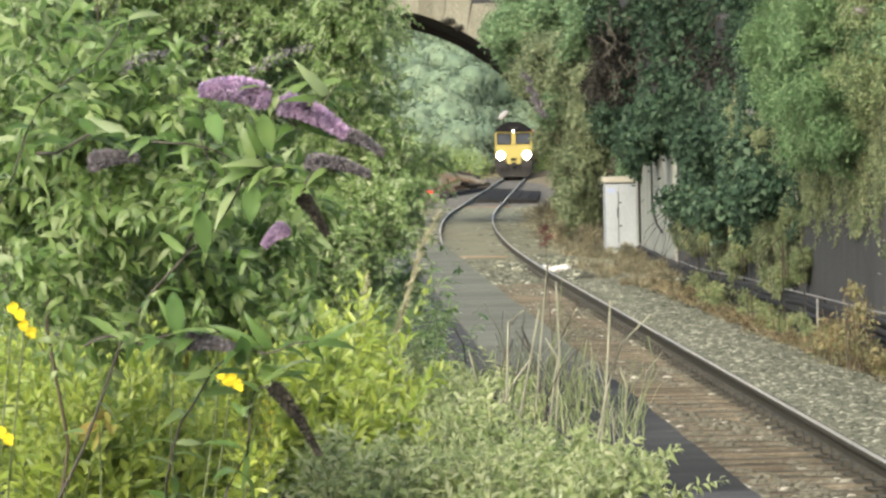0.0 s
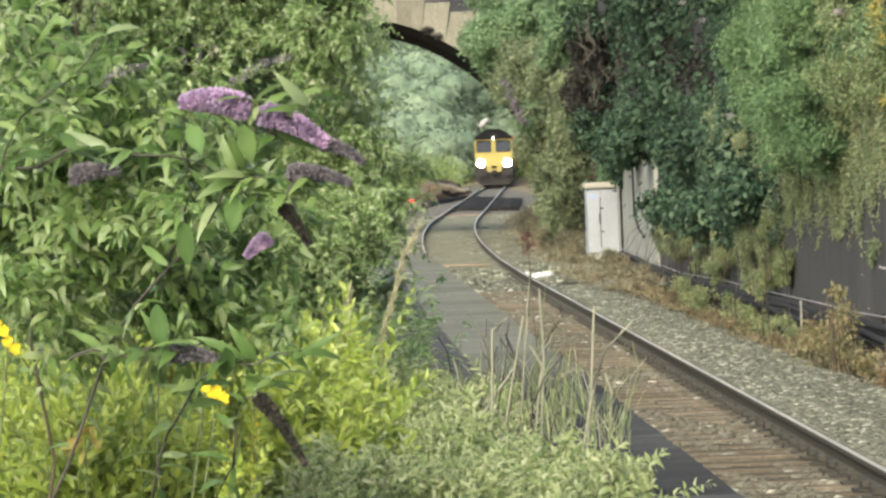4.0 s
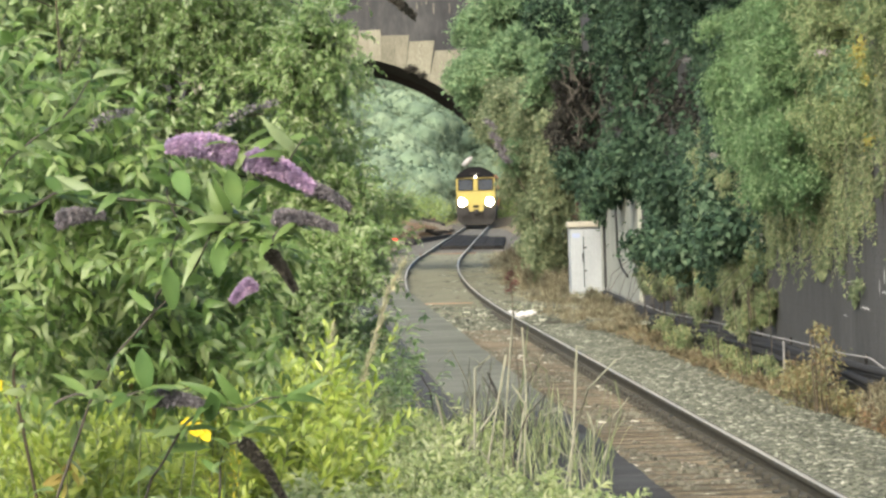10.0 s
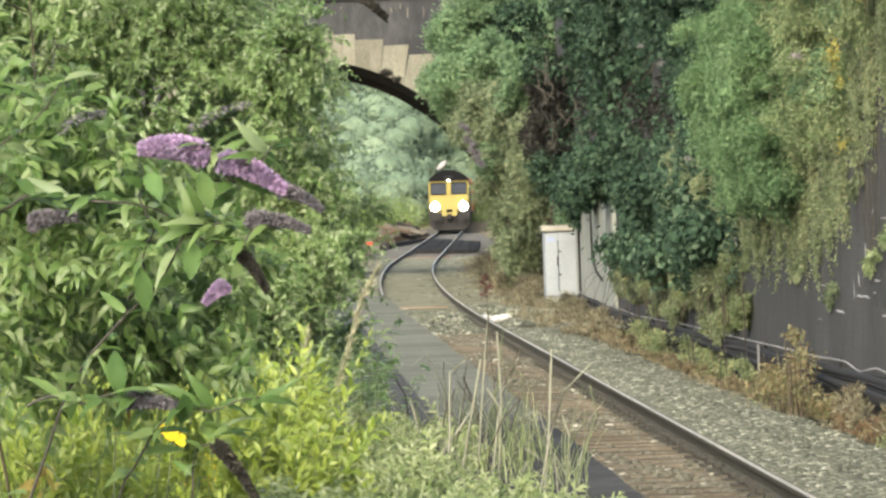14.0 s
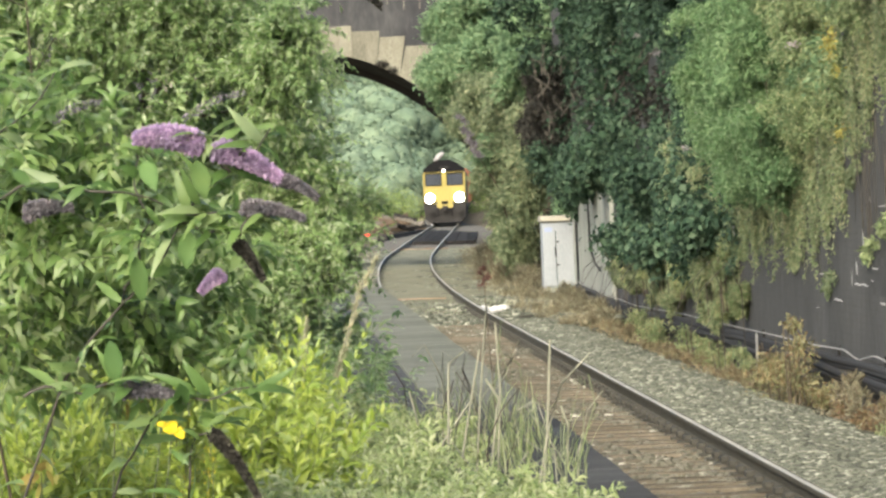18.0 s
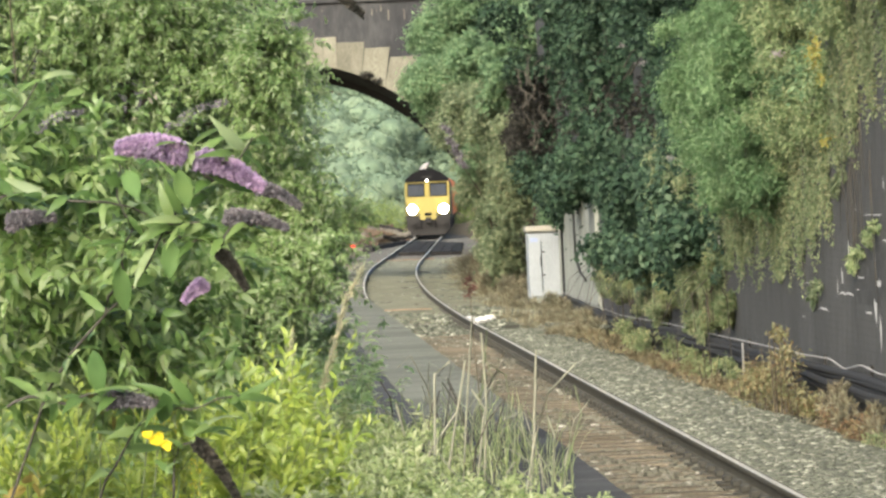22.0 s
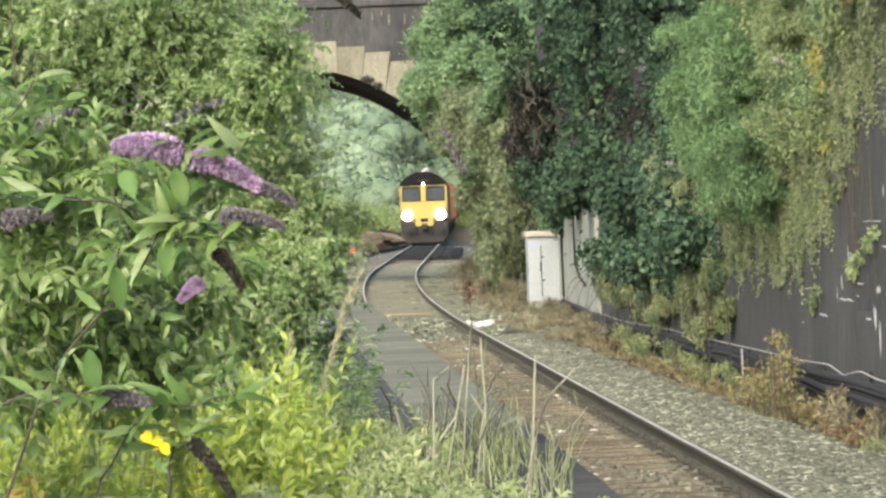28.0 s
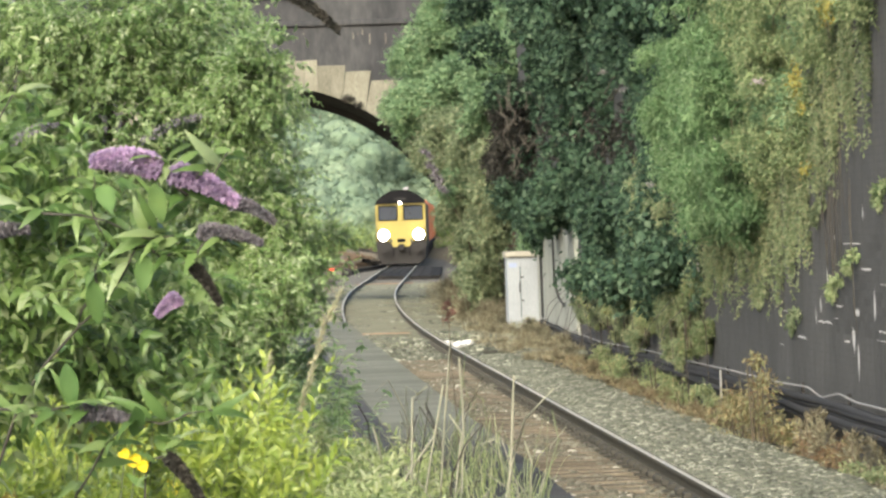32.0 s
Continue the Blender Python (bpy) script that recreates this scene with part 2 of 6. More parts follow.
M = {
    "earth": surface("earth", [(0.3, (0.0534, 0.0459, 0.0287)), (0.5, (0.107, 0.0886, 0.0574)), (0.7, (0.144, 0.126, 0.0861))], 0.5, 0.95, 9, 0.6),
    "sand": surface("sand", [(0.3, (0.072, 0.074, 0.049)), (0.5, (0.117, 0.116, 0.083)), (0.7, (0.162, 0.159, 0.118))], 1.6, 0.95, 14, 0.6),
    "ballast_bed": surface("ballast_bed", [(0.35, (0.024, 0.0235, 0.0165)), (0.5, (0.046, 0.045, 0.033)), (0.65, (0.068, 0.067, 0.051))], 4, 0.95, 26, 0.9),
    "dark_ballast": surface("dark_ballast", [(0.35, (0.05, 0.047, 0.04)), (0.5, (0.085, 0.08, 0.068)), (0.65, (0.125, 0.118, 0.10))], 3, 0.95, 20, 0.8),
    "black_timber": surface("black_timber", [(0.3, (0.00847, 0.00809, 0.0077)), (0.7, (0.0193, 0.0181, 0.0169))], 2, 0.9, 20, 0.5, vary=0.3),
    "stone": None,
    "rail": surface("rail", [(0.3, (0.030, 0.027, 0.019)), (0.7, (0.062, 0.057, 0.041))], 3, 0.8, 40, 0.3),
    "railhead": surface("railhead", [(0.3, (0.20, 0.192, 0.158)), (0.7, (0.31, 0.298, 0.25))], 2, 0.5, 60, 0.05, 0.1),
    "sleeper": surface("sleeper", [(0.3, (0.040, 0.034, 0.024)), (0.5, (0.076, 0.065, 0.047)), (0.7, (0.118, 0.104, 0.077))], 3, 0.9, 30, 0.5, vary=0.25),
    "chair": surface("chair", [(0.3, (0.0208, 0.0203, 0.0161)), (0.7, (0.0488, 0.0462, 0.0364))], 8, 0.8, 50, 0.3),
    "tarmac": surface("tarmac", [(0.3, (0.0315, 0.0322, 0.0329)), (0.5, (0.0455, 0.0469, 0.0469)), (0.7, (0.063, 0.0644, 0.063))], 1.2, 0.9, 60, 0.4),
    "coping": surface("coping", [(0.3, (0.0265, 0.0277, 0.0277)), (0.5, (0.0391, 0.0403, 0.0403)), (0.7, (0.0599, 0.0617, 0.0599))], 1.5, 0.92, 40, 0.3, vary=0.35),
    "dark_brick": surface("dark_brick", [(0.3, (0.0262, 0.0265, 0.0255)), (0.5, (0.0422, 0.0425, 0.0405)), (0.7, (0.062, 0.0625, 0.059))], 0.9, 0.85, 12, 0.3, stretch=(1, 1, 0.22), vary=0.2),
    "bridge_brick": surface("bridge_brick", [(0.3, (0.0215, 0.022, 0.0235)), (0.5, (0.035, 0.0355, 0.0365)), (0.7, (0.058, 0.0585, 0.058))], 0.7, 0.9, 6, 0.4, stretch=(1, 1, 0.35)),
    "weathered": surface("weathered", [(0.3, (0.058, 0.053, 0.044)), (0.7, (0.125, 0.116, 0.097))], 3, 0.92, 25, 0.5, vary=0.3),
    "paving": surface("paving", [(0.3, (0.064, 0.067, 0.054)), (0.5, (0.088, 0.092, 0.075)), (0.7, (0.120, 0.124, 0.102))], 1.5, 0.92, 40, 0.3, vary=0.16),
    "loco_side": plain("loco_side", (0.03, 0.034, 0.022), 0.8),
    "mortar": surface("mortar", [(0.35, (0.042, 0.0434, 0.0462)), (0.65, (0.07, 0.07, 0.07))], 1.0, 0.95, 30, 0.3),
    "lime": surface("lime", [(0.3, (0.27, 0.27, 0.26)), (0.7, (0.42, 0.42, 0.405))], 12, 0.9, 60, 0.3),
    "buff_stone": surface("buff_stone", [(0.3, (0.072, 0.069, 0.052)), (0.5, (0.122, 0.118, 0.091)), (0.7, (0.168, 0.162, 0.127))], 1.6, 0.9, 20, 0.4, stretch=(1.6, 1.6, 0.5), vary=0.18),
    "soffit_brick": surface("soffit_brick", [(0.3, (0.014, 0.014, 0.014)), (0.7, (0.0385, 0.0364, 0.035))], 1.0, 0.95, 12, 0.4),
    "concrete": surface("concrete", [(0.3, (0.14, 0.15, 0.13)), (0.5, (0.217, 0.227, 0.199)), (0.7, (0.273, 0.28, 0.252))], 1.2, 0.9, 25, 0.3, stretch=(1, 1, 0.35)),
    "cab_paint": surface("cab_paint", [(0.3, (0.132, 0.150, 0.160)), (0.5, (0.175, 0.193, 0.204)), (0.7, (0.210, 0.227, 0.236))], 1.5, 0.6, 30, 0.1, stretch=(1, 1, 0.3)),
    "cab_cap": plain("cab_cap", (0.225, 0.215, 0.178), 0.85),
    "black_cable": plain("black_cable", (0.018, 0.018, 0.0185), 0.85),
    "silver": plain("silver", (0.2, 0.2, 0.192), 0.75),
    "yellow": surface("yellow", [(0.3, (0.150, 0.120, 0.018)), (0.7, (0.208, 0.168, 0.030))], 1.2, 0.6, 20, 0.05),
    "black_paint": plain("black_paint", (0.007, 0.007, 0.0075), 0.92),
    "under": plain("under", (0.024, 0.023, 0.022), 0.92),
    "orange": surface("orange", [(0.3, (0.25, 0.078, 0.031)), (0.7, (0.34, 0.115, 0.045))], 1.5, 0.7, 20, 0.1),
    "glass": None,
    "head": glow("head", (1.0, 0.98, 0.93), 8.0),
    "marker": glow("marker", (1.0, 0.97, 0.85), 4.0),
    "red_lamp": glow("red_lamp", (0.75, 0.03, 0.02), 0.25),
    "rust": surface("rust", [(0.3, (0.085, 0.055, 0.037)), (0.7, (0.17, 0.105, 0.07))], 3, 0.9, 25, 0.4),
    "orange_pipe": plain("orange_pipe", (0.19, 0.135, 0.092), 0.9),
    "white_bag": plain("white_bag", (0.34, 0.34, 0.325), 0.6),
    "pale_board": plain("pale_board", (0.189, 0.189, 0.185), 0.85),
    "blue_mark": plain("blue_mark", (0.165, 0.20, 0.29), 0.6),
    "bark": surface("bark", [(0.3, (0.035, 0.0266, 0.0189)), (0.7, (0.098, 0.0735, 0.0525))], 6, 0.9, 40, 0.6, stretch=(1, 1, 0.3)),
    "twig": surface("twig", [(0.3, (0.0385, 0.0315, 0.0224)), (0.7, (0.091, 0.077, 0.0525))], 9, 0.85, 60, 0.3),
    "stalk_green": surface("stalk_green", [(0.3, (0.058, 0.078, 0.032)), (0.7, (0.105, 0.125, 0.058))], 5, 0.7, 40, 0.2),
    "straw": surface("straw", [(0.3, (0.115, 0.118, 0.082)), (0.7, (0.225, 0.224, 0.172))], 4, 0.8, 40, 0.2),
    "buddleia": leafy("buddleia", [(0.084, 0.150, 0.040), (0.112, 0.190, 0.054), (0.150, 0.232, 0.072), (0.200, 0.280, 0.100), (0.285, 0.345, 0.190)], 3.0, 0.60, even=True),
    "broad_leaf": leafy("broad_leaf", [(0.050, 0.104, 0.034), (0.074, 0.138, 0.044), (0.108, 0.172, 0.060)], 6.0, 0.45),
    # bush: the near-silver last colour paints leaf-tip highlights as well as silvery leaves
    "bush": leafy("bush", [(0.142, 0.225, 0.084), (0.178, 0.270, 0.104), (0.215, 0.308, 0.126), (0.255, 0.338, 0.154), (0.400, 0.450, 0.310)], 1.1, 0.66, even=True),
    "goldenrod": leafy("goldenrod", [(0.150, 0.216, 0.032), (0.213, 0.281, 0.044), (0.308, 0.362, 0.072)], 3.0, 0.5, even=True),
    "mugwort": leafy("mugwort", [(0.140, 0.190, 0.066), (0.195, 0.250, 0.098), (0.262, 0.305, 0.142), (0.36, 0.385, 0.24)], 3.0, 0.5, even=True),
    "ivy": leafy("ivy", [(0.0125, 0.0265, 0.0172), (0.0215, 0.0445, 0.0270), (0.0350, 0.0670, 0.0400), (0.0720, 0.1060, 0.0710)], 0.6, 0.28, 0.7),
    "creeper": leafy("creeper", [(0.124, 0.172, 0.080), (0.166, 0.218, 0.104), (0.212, 0.262, 0.134), (0.285, 0.310, 0.184)], 0.9, 0.45, 0.7, even="calm"),
    "shrub": leafy("shrub", [(0.094, 0.162, 0.086), (0.126, 0.204, 0.108), (0.160, 0.238, 0.130), (0.215, 0.285, 0.170)], 0.5, 0.52, 0.7, even="calm"),
    "olive": leafy("olive", [(0.102, 0.134, 0.076), (0.138, 0.174, 0.099), (0.176, 0.210, 0.122), (0.232, 0.252, 0.160)], 0.8, 0.52, 0.7, even="calm"),
    "dead": leafy("dead", [(0.066, 0.055, 0.038), (0.110, 0.097, 0.067), (0.160, 0.147, 0.106), (0.225, 0.212, 0.160)], 1.5, 0.2, 0.85),
    # dark dead leaves, and the painted shade of the ivy hollow
    "dead_and_shade": leafy("dead_and_shade", [(0.015, 0.0148, 0.0138), (0.024, 0.0232, 0.0210), (0.036, 0.034, 0.030)], 2, 0.1, 0.9),
    "russet": leafy("russet", [(0.135, 0.084, 0.048), (0.185, 0.156, 0.086), (0.215, 0.202, 0.124), (0.155, 0.176, 0.084)], 2.0, 0.35, 0.7),
    "withered": leafy("withered", [(0.110, 0.078, 0.050), (0.142, 0.118, 0.076), (0.165, 0.154, 0.098)], 2.0, 0.25, 0.8),
    "strand": leafy("strand", [(0.118, 0.156, 0.082), (0.166, 0.206, 0.108), (0.218, 0.254, 0.140), (0.262, 0.258, 0.168)], 0.8, 0.45, 0.7, even="calm"),
    "foot_olive": leafy("foot_olive", [(0.11, 0.15, 0.07), (0.165, 0.21, 0.105), (0.215, 0.25, 0.13), (0.29, 0.27, 0.165)], 0.8, 0.4, 0.7),
    "gold_leaf": leafy("gold_leaf", [(0.215, 0.225, 0.070), (0.26, 0.25, 0.075), (0.25, 0.20, 0.065)], 2.0, 0.4, 0.7),
    "pale_flower": leafy("pale_flower", [(0.21, 0.189, 0.217), (0.294, 0.273, 0.294)], 8, 0.3, 0.8),
    "pale_twig": surface("pale_twig", [(0.3, (0.034, 0.031, 0.025)), (0.7, (0.070, 0.064, 0.053))], 9, 0.85, 60, 0.3),
    "dark_stem": surface("dark_stem", [(0.3, (0.026, 0.024, 0.020)), (0.7, (0.058, 0.053, 0.044))], 9, 0.85, 60, 0.3),
    "red_weed": leafy("red_weed", [(0.105, 0.058, 0.040), (0.130, 0.088, 0.054), (0.125, 0.120, 0.062)], 2.0, 0.25, 0.7),
    # distance haze over the hill is put into this pale leaf green
    "hazed_tree": leafy("hazed_tree", [(0.090, 0.132, 0.094), (0.115, 0.160, 0.110), (0.147, 0.190, 0.130)], 0.10, 0.15, 0.9, even="calm"),
    "fresh": leafy("fresh", [(0.074, 0.136, 0.060), (0.102, 0.174, 0.080), (0.136, 0.212, 0.102), (0.192, 0.260, 0.142)], 0.7, 0.45, 0.7, even="calm"),
    "mid_green": leafy("mid_green", [(0.105, 0.154, 0.056), (0.14, 0.196, 0.07), (0.189, 0.238, 0.098)], 0.3, 0.35, 0.8),
    "lilac": leafy("lilac", [(0.285, 0.200, 0.365), (0.355, 0.262, 0.435), (0.450, 0.350, 0.525)], 20, 0.35, 0.8),
    "faded": leafy("faded", [(0.088, 0.083, 0.102), (0.124, 0.116, 0.142), (0.166, 0.156, 0.184)], 20, 0.15, 0.9),
    "brown_spike": leafy("brown_spike", [(0.022, 0.021, 0.019), (0.036, 0.034, 0.030), (0.055, 0.051, 0.045)], 20, 0.1, 0.9),
    "dock_red": leafy("dock_red", [(0.060, 0.026, 0.025), (0.095, 0.042, 0.037)], 20, 0.1, 0.9),
    "plume": leafy("plume", [(0.25, 0.24, 0.16), (0.36, 0.345, 0.25)], 20, 0.3, 0.9),
    "gold_flower": leafy("gold_flower", [(0.36, 0.33, 0.04), (0.46, 0.40, 0.05), (0.52, 0.45, 0.09)], 20, 0.4, 0.8),
    "yellow_petal": leafy("yellow_petal", [(0.56, 0.434, 0.014), (0.595, 0.504, 0.042)], 20, 0.4, 0.7),
}
m_, nt_, bs_ = mat_base("loose_stone")
geo_ = nt_.nodes.new("ShaderNodeNewGeometry")
nt_.links.new(ramp(nt_, geo_.outputs["Random Per Island"], [(0, (0.024, 0.027, 0.018)), (0.5, (0.053, 0.058, 0.041)), (0.85, (0.090, 0.096, 0.070)), (1, (0.24, 0.245, 0.195))]), bs_.inputs["Base Color"])
bs_.inputs["Roughness"].default_value = 0.9
M["stone"] = m_
m_, nt_, bs_ = mat_base("brown_stone")
geo_ = nt_.nodes.new("ShaderNodeNewGeometry")
nt_.links.new(ramp(nt_, geo_.outputs["Random Per Island"], [(0, (0.039, 0.037, 0.025)), (0.6, (0.068, 0.066, 0.046)), (0.95, (0.102, 0.100, 0.073)), (1, (0.32, 0.31, 0.26))]), bs_.inputs["Base Color"])
bs_.inputs["Roughness"].default_value = 0.9
M["brown_stone"] = m_
m_, nt_, bs_ = mat_base("cab_glass")
bs_.inputs["Base Color"].default_value, bs_.inputs["Roughness"].default_value = (0.026, 0.031, 0.04, 1), 0.12
M["glass"] = m_

rng = np.random.default_rng(7)


# ---------------------------------------------------------------- mesh helpers
def arrays(name, verts, faces):
    """A mesh from arrays of corners and of faces that all have the same number of corners."""
    me = bpy.data.meshes.new(name)
    verts, faces = np.asarray(verts, dtype=np.float32), np.asarray(faces, dtype=np.int32)
    n, k = faces.shape
    me.vertices.add(len(verts))
    me.vertices.foreach_set("co", verts.ravel())
    me.loops.add(n * k)
    me.loops.foreach_set("vertex_index", faces.ravel())
    me.polygons.add(n)
    me.polygons.foreach_set("loop_start", np.arange(0, n * k, k, dtype=np.int32))
    me.update(calc_edges=True)
    me.shade_flat()
    return me


def link(name, me, material, parent=None, label="", at=None):
    if material and not me.materials:
        me.materials.append(M[material])
    ob = new(name, me)
    if parent:
        ob.parent = parent
    if at:
        ob.location = at
    return tagged(ob, label)


def part(name, bm, material, parent=None, label="", at=None, smooth=False):
    me = bpy.data.meshes.new(name)
    bm.to_mesh(me)
    bm.free()
    if smooth:
        me.shade_smooth()
    return link(name, me, material, parent, label, at)


def thing(name, label, category, at=(0, 0, 0), group="", kind=""):
    ob = new(name)
    ob.location, ob.empty_display_size = at, 0.1
    return tagged(ob, label, category, group, kind)


def box(bm, x0, y0, z0, x1, y1, z1, bevel=0.0):
    r = bmesh.ops.create_cube(bm, size=1)
    vs = r["verts"]
    for v in vs:
        v.co = Vector((x0 + (v.co.x + 0.5) * (x1 - x0), y0 + (v.co.y + 0.5) * (y1 - y0), z0 + (v.co.z + 0.5) * (z1 - z0)))
    if bevel:
        bmesh.ops.bevel(bm, geom=list({e for v in vs for e in v.link_edges}), offset=bevel, segments=1, affect="EDGES")
    return bm


def boxed(*a):
    return box(bmesh.new(), *a)


def tube_arrays(points, r0, r1, sides=6):
    p = np.array(points, float)
    n = len(p)
    t = np.gradient(p, axis=0)
    t /= np.linalg.norm(t, axis=1)[:, None] + 1e-9
    ref = np.where(np.abs(t[:, 2:3]) > 0.9, [[1.0, 0, 0]], [[0, 0, 1.0]])
    a = np.cross(t, ref)
    a /= np.linalg.norm(a, axis=1)[:, None] + 1e-9
    b = np.cross(t, a)
    ang = np.linspace(0, 2 * np.pi, sides, endpoint=False)
    r = np.linspace(r0, r1, n)[:, None, None]
    v = p[:, None] + r * (np.cos(ang)[None, :, None] * a[:, None] + np.sin(ang)[None, :, None] * b[:, None])
    i, j = np.meshgrid(np.arange(n - 1), np.arange(sides), indexing="ij")
    k = (j + 1) % sides
    f = np.stack([i * sides + j, i * sides + k, (i + 1) * sides + k, (i + 1) * sides + j], -1).reshape(-1, 4)
    return v.reshape(-1, 3), f


def bars(name, lines, material, parent, label="", sides=6):
    """Each line a part of its own."""
    for ln in lines:
        tubes(name, [ln], material, parent, label, sides)


def tubes(name, lines, material, parent=None, label="", sides=6):
    """Lines of (points, first radius, last radius) as one mesh of tapered round bars."""
    vs, fs, k = [], [], 0
    for points, r0, r1 in lines:
        v, f = tube_arrays(points, r0, r1, sides)
        vs.append(v), fs.append(f + k)
        k += len(v)
    me = arrays(name, np.concatenate(vs), np.concatenate(fs))
    me.shade_smooth()
    return link(name, me, material, parent, label)


def unit(a):
    return a / (np.linalg.norm(a, axis=-1, keepdims=True) + 1e-9)


def leaves(name, base, way, up, length, width, material, parent=None, label="", curl=0.0, fine=False):
    """Leaves folded along the midrib: at base, pointing along way, faces towards up. curl bends the tips down (longer leaves)."""
    n = len(base)
    way = unit(way)
    side = unit(np.cross(way, up))
    nor = np.cross(side, way)
    L, Wd = np.broadcast_to(length, n)[:, None], np.broadcast_to(width, n)[:, None]
    if fine == "small":  # two leaflets meeting at a dropped tip
        mid = base + way * L * 0.45
        v = np.stack([base, mid + side * Wd * 0.5 + nor * Wd * 0.15, base + way * L * 0.95 - nor * L * curl * 0.7, mid - side * Wd * 0.5 + nor * Wd * 0.15], 1)
        pattern = [[0, 1, 2], [0, 2, 3]]
    elif fine:
        rows_, pattern = [base], [[0, 2, 1], [0, 3, 2]]
        for k, (u, h) in enumerate(((0.10, 0.26), (0.28, 0.47), (0.50, 0.50), (0.72, 0.36), (0.89, 0.16))):
            c = base + way * L * u - nor * L * curl * u * u
            wave = 0.06 * np.sin(k * 2.4 + np.arange(n))[:, None]
            rows_ += [c + side * Wd * h + nor * Wd * (0.16 + wave), c, c - side * Wd * h + nor * Wd * (0.16 - wave)]
            if k:
                a = 1 + 3 * (k - 1)
                pattern += [[a, a + 1, a + 4], [a, a + 4, a + 3], [a + 1, a + 2, a + 5], [a + 1, a + 5, a + 4]]
        rows_.append(base + way * L * 0.97 - nor * L * curl)
        pattern += [[13, 14, 16], [14, 15, 16]]
        v = np.stack(rows_, 1)
    elif curl:
        c1 = base + way * L * 0.35 - nor * L * 0.02
        c2 = base + way * L * 0.72 - nor * L * curl * 0.35
        tip = base + way * L * 0.98 - nor * L * curl
        v = np.stack([base, c1 + side * Wd * 0.5 + nor * Wd * 0.15, c1, c1 - side * Wd * 0.5 + nor * Wd * 0.15,
                      c2 + side * Wd * 0.36 + nor * Wd * 0.12, c2, c2 - side * Wd * 0.36 + nor * Wd * 0.12, tip], 1)
        pattern = [[0, 2, 1], [0, 3, 2], [1, 2, 5], [1, 5, 4], [2, 3, 6], [2, 6, 5], [4, 5, 7], [5, 6, 7]]
    else:
        mid = base + way * L * 0.45
        v = np.stack([base, mid + side * Wd * 0.5 + nor * Wd * 0.2, base + way * L, mid - side * Wd * 0.5 + nor * Wd * 0.2], 1)
        pattern = [[0, 1, 2], [0, 2, 3]]
    k = v.shape[1]
    f = (np.arange(n)[:, None, None] * k + np.array(pattern)[None]).reshape(-1, 3)
    me = arrays(name, v.reshape(-1, 3), f)
    me.shade_smooth()
    return link(name, me, material, parent, label)


def lumps(centre, radii, n, size, seed, hollow=0.6):
    """Sub-clumps spread through an ellipsoid, mostly near its skin: rows of x, y, z and three radii."""
    g = np.random.default_rng(seed)
    d = unit(g.normal(size=(n, 3)))
    c = np.array(centre) + d * np.array(radii) * (hollow + (1 - hollow) * g.random((n, 1)))
    s = size * (0.6 + 0.8 * g.random((n, 1)))
    return np.concatenate([c, s * (0.85 + 0.3 * g.random((n, 1))), s, s * (0.7 + 0.3 * g.random((n, 1)))], 1)


def boughs(big, per, size, seed):
    """Each big clump (rows as from lumps) broken up into smaller ones on its skin."""
    g = np.random.default_rng(seed)
    big = np.repeat(np.asarray(big, float), per, 0)
    n = len(big)
    d = unit(g.normal(size=(n, 3)) + np.array([-0.25, -0.3, 0.3]))
    s = size * (0.55 + 0.9 * g.random((n, 1)))
    c = big[:, :3] + d * big[:, 3:] * (0.7 + 0.3 * g.random((n, 1)))
    return np.concatenate([c, s, s * 1.2, s * 0.8], 1)


def crown(name, clumps, n, length, width, material, parent=None, label="", droop=0.3, curl=0.0, seed=1, keep=None, fill=0.35, tidy=False, fine=False, form=0.0):
    """Leaves over the skins of many clumps. keep: a test of points that trims the crown."""
    g = np.random.default_rng(seed)
    clumps = np.asarray(clumps, float)
    wgt = clumps[:, 3] * clumps[:, 5]
    pick = g.choice(len(clumps), n, p=wgt / wgt.sum())
    d = unit(g.normal(size=(n, 3)))
    r = 1.0 - fill * g.random((n, 1)) ** 1.5 + 0.12 * g.normal(size=(n, 1))
    p = clumps[pick, :3] + d * clumps[pick, 3:] * r
    if keep is not None:
        ok = keep(p)
        p, d = p[ok], d[ok]
    n = len(p)
    way = unit(d * 0.6 + g.normal(size=(n, 3)) * 0.6 + np.array([0, 0, -droop]))
    up = unit(d * 0.7 + np.array([0, 0, 0.7]) + g.normal(size=(n, 3)) * 0.5)
    if form:
        p = p + g.normal(size=p.shape) * clumps[pick if keep is None else pick[ok], 3:4] * 0.22
    if form:  # leaves turn outwards, so that each clump has a lit top and a dark underside
        up = unit(d * form + np.array([0, 0, 0.45]) + g.normal(size=(n, 3)) * 0.4)
        way = unit(np.cross(up, g.normal(size=(n, 3))) + np.array([0, 0, -droop]))
    if tidy:  # leaves lie along the skin, so that a far crown shades as one rounded mass
        way, up = unit(np.cross(d, g.normal(size=(n, 3)))), unit(d + 0.25 * g.normal(size=(n, 3)))
    return leaves(name, p, way, up, length * (0.6 + 0.8 * g.random(n)), width * (0.6 + 0.8 * g.random(n)), material, parent, label, curl, fine)


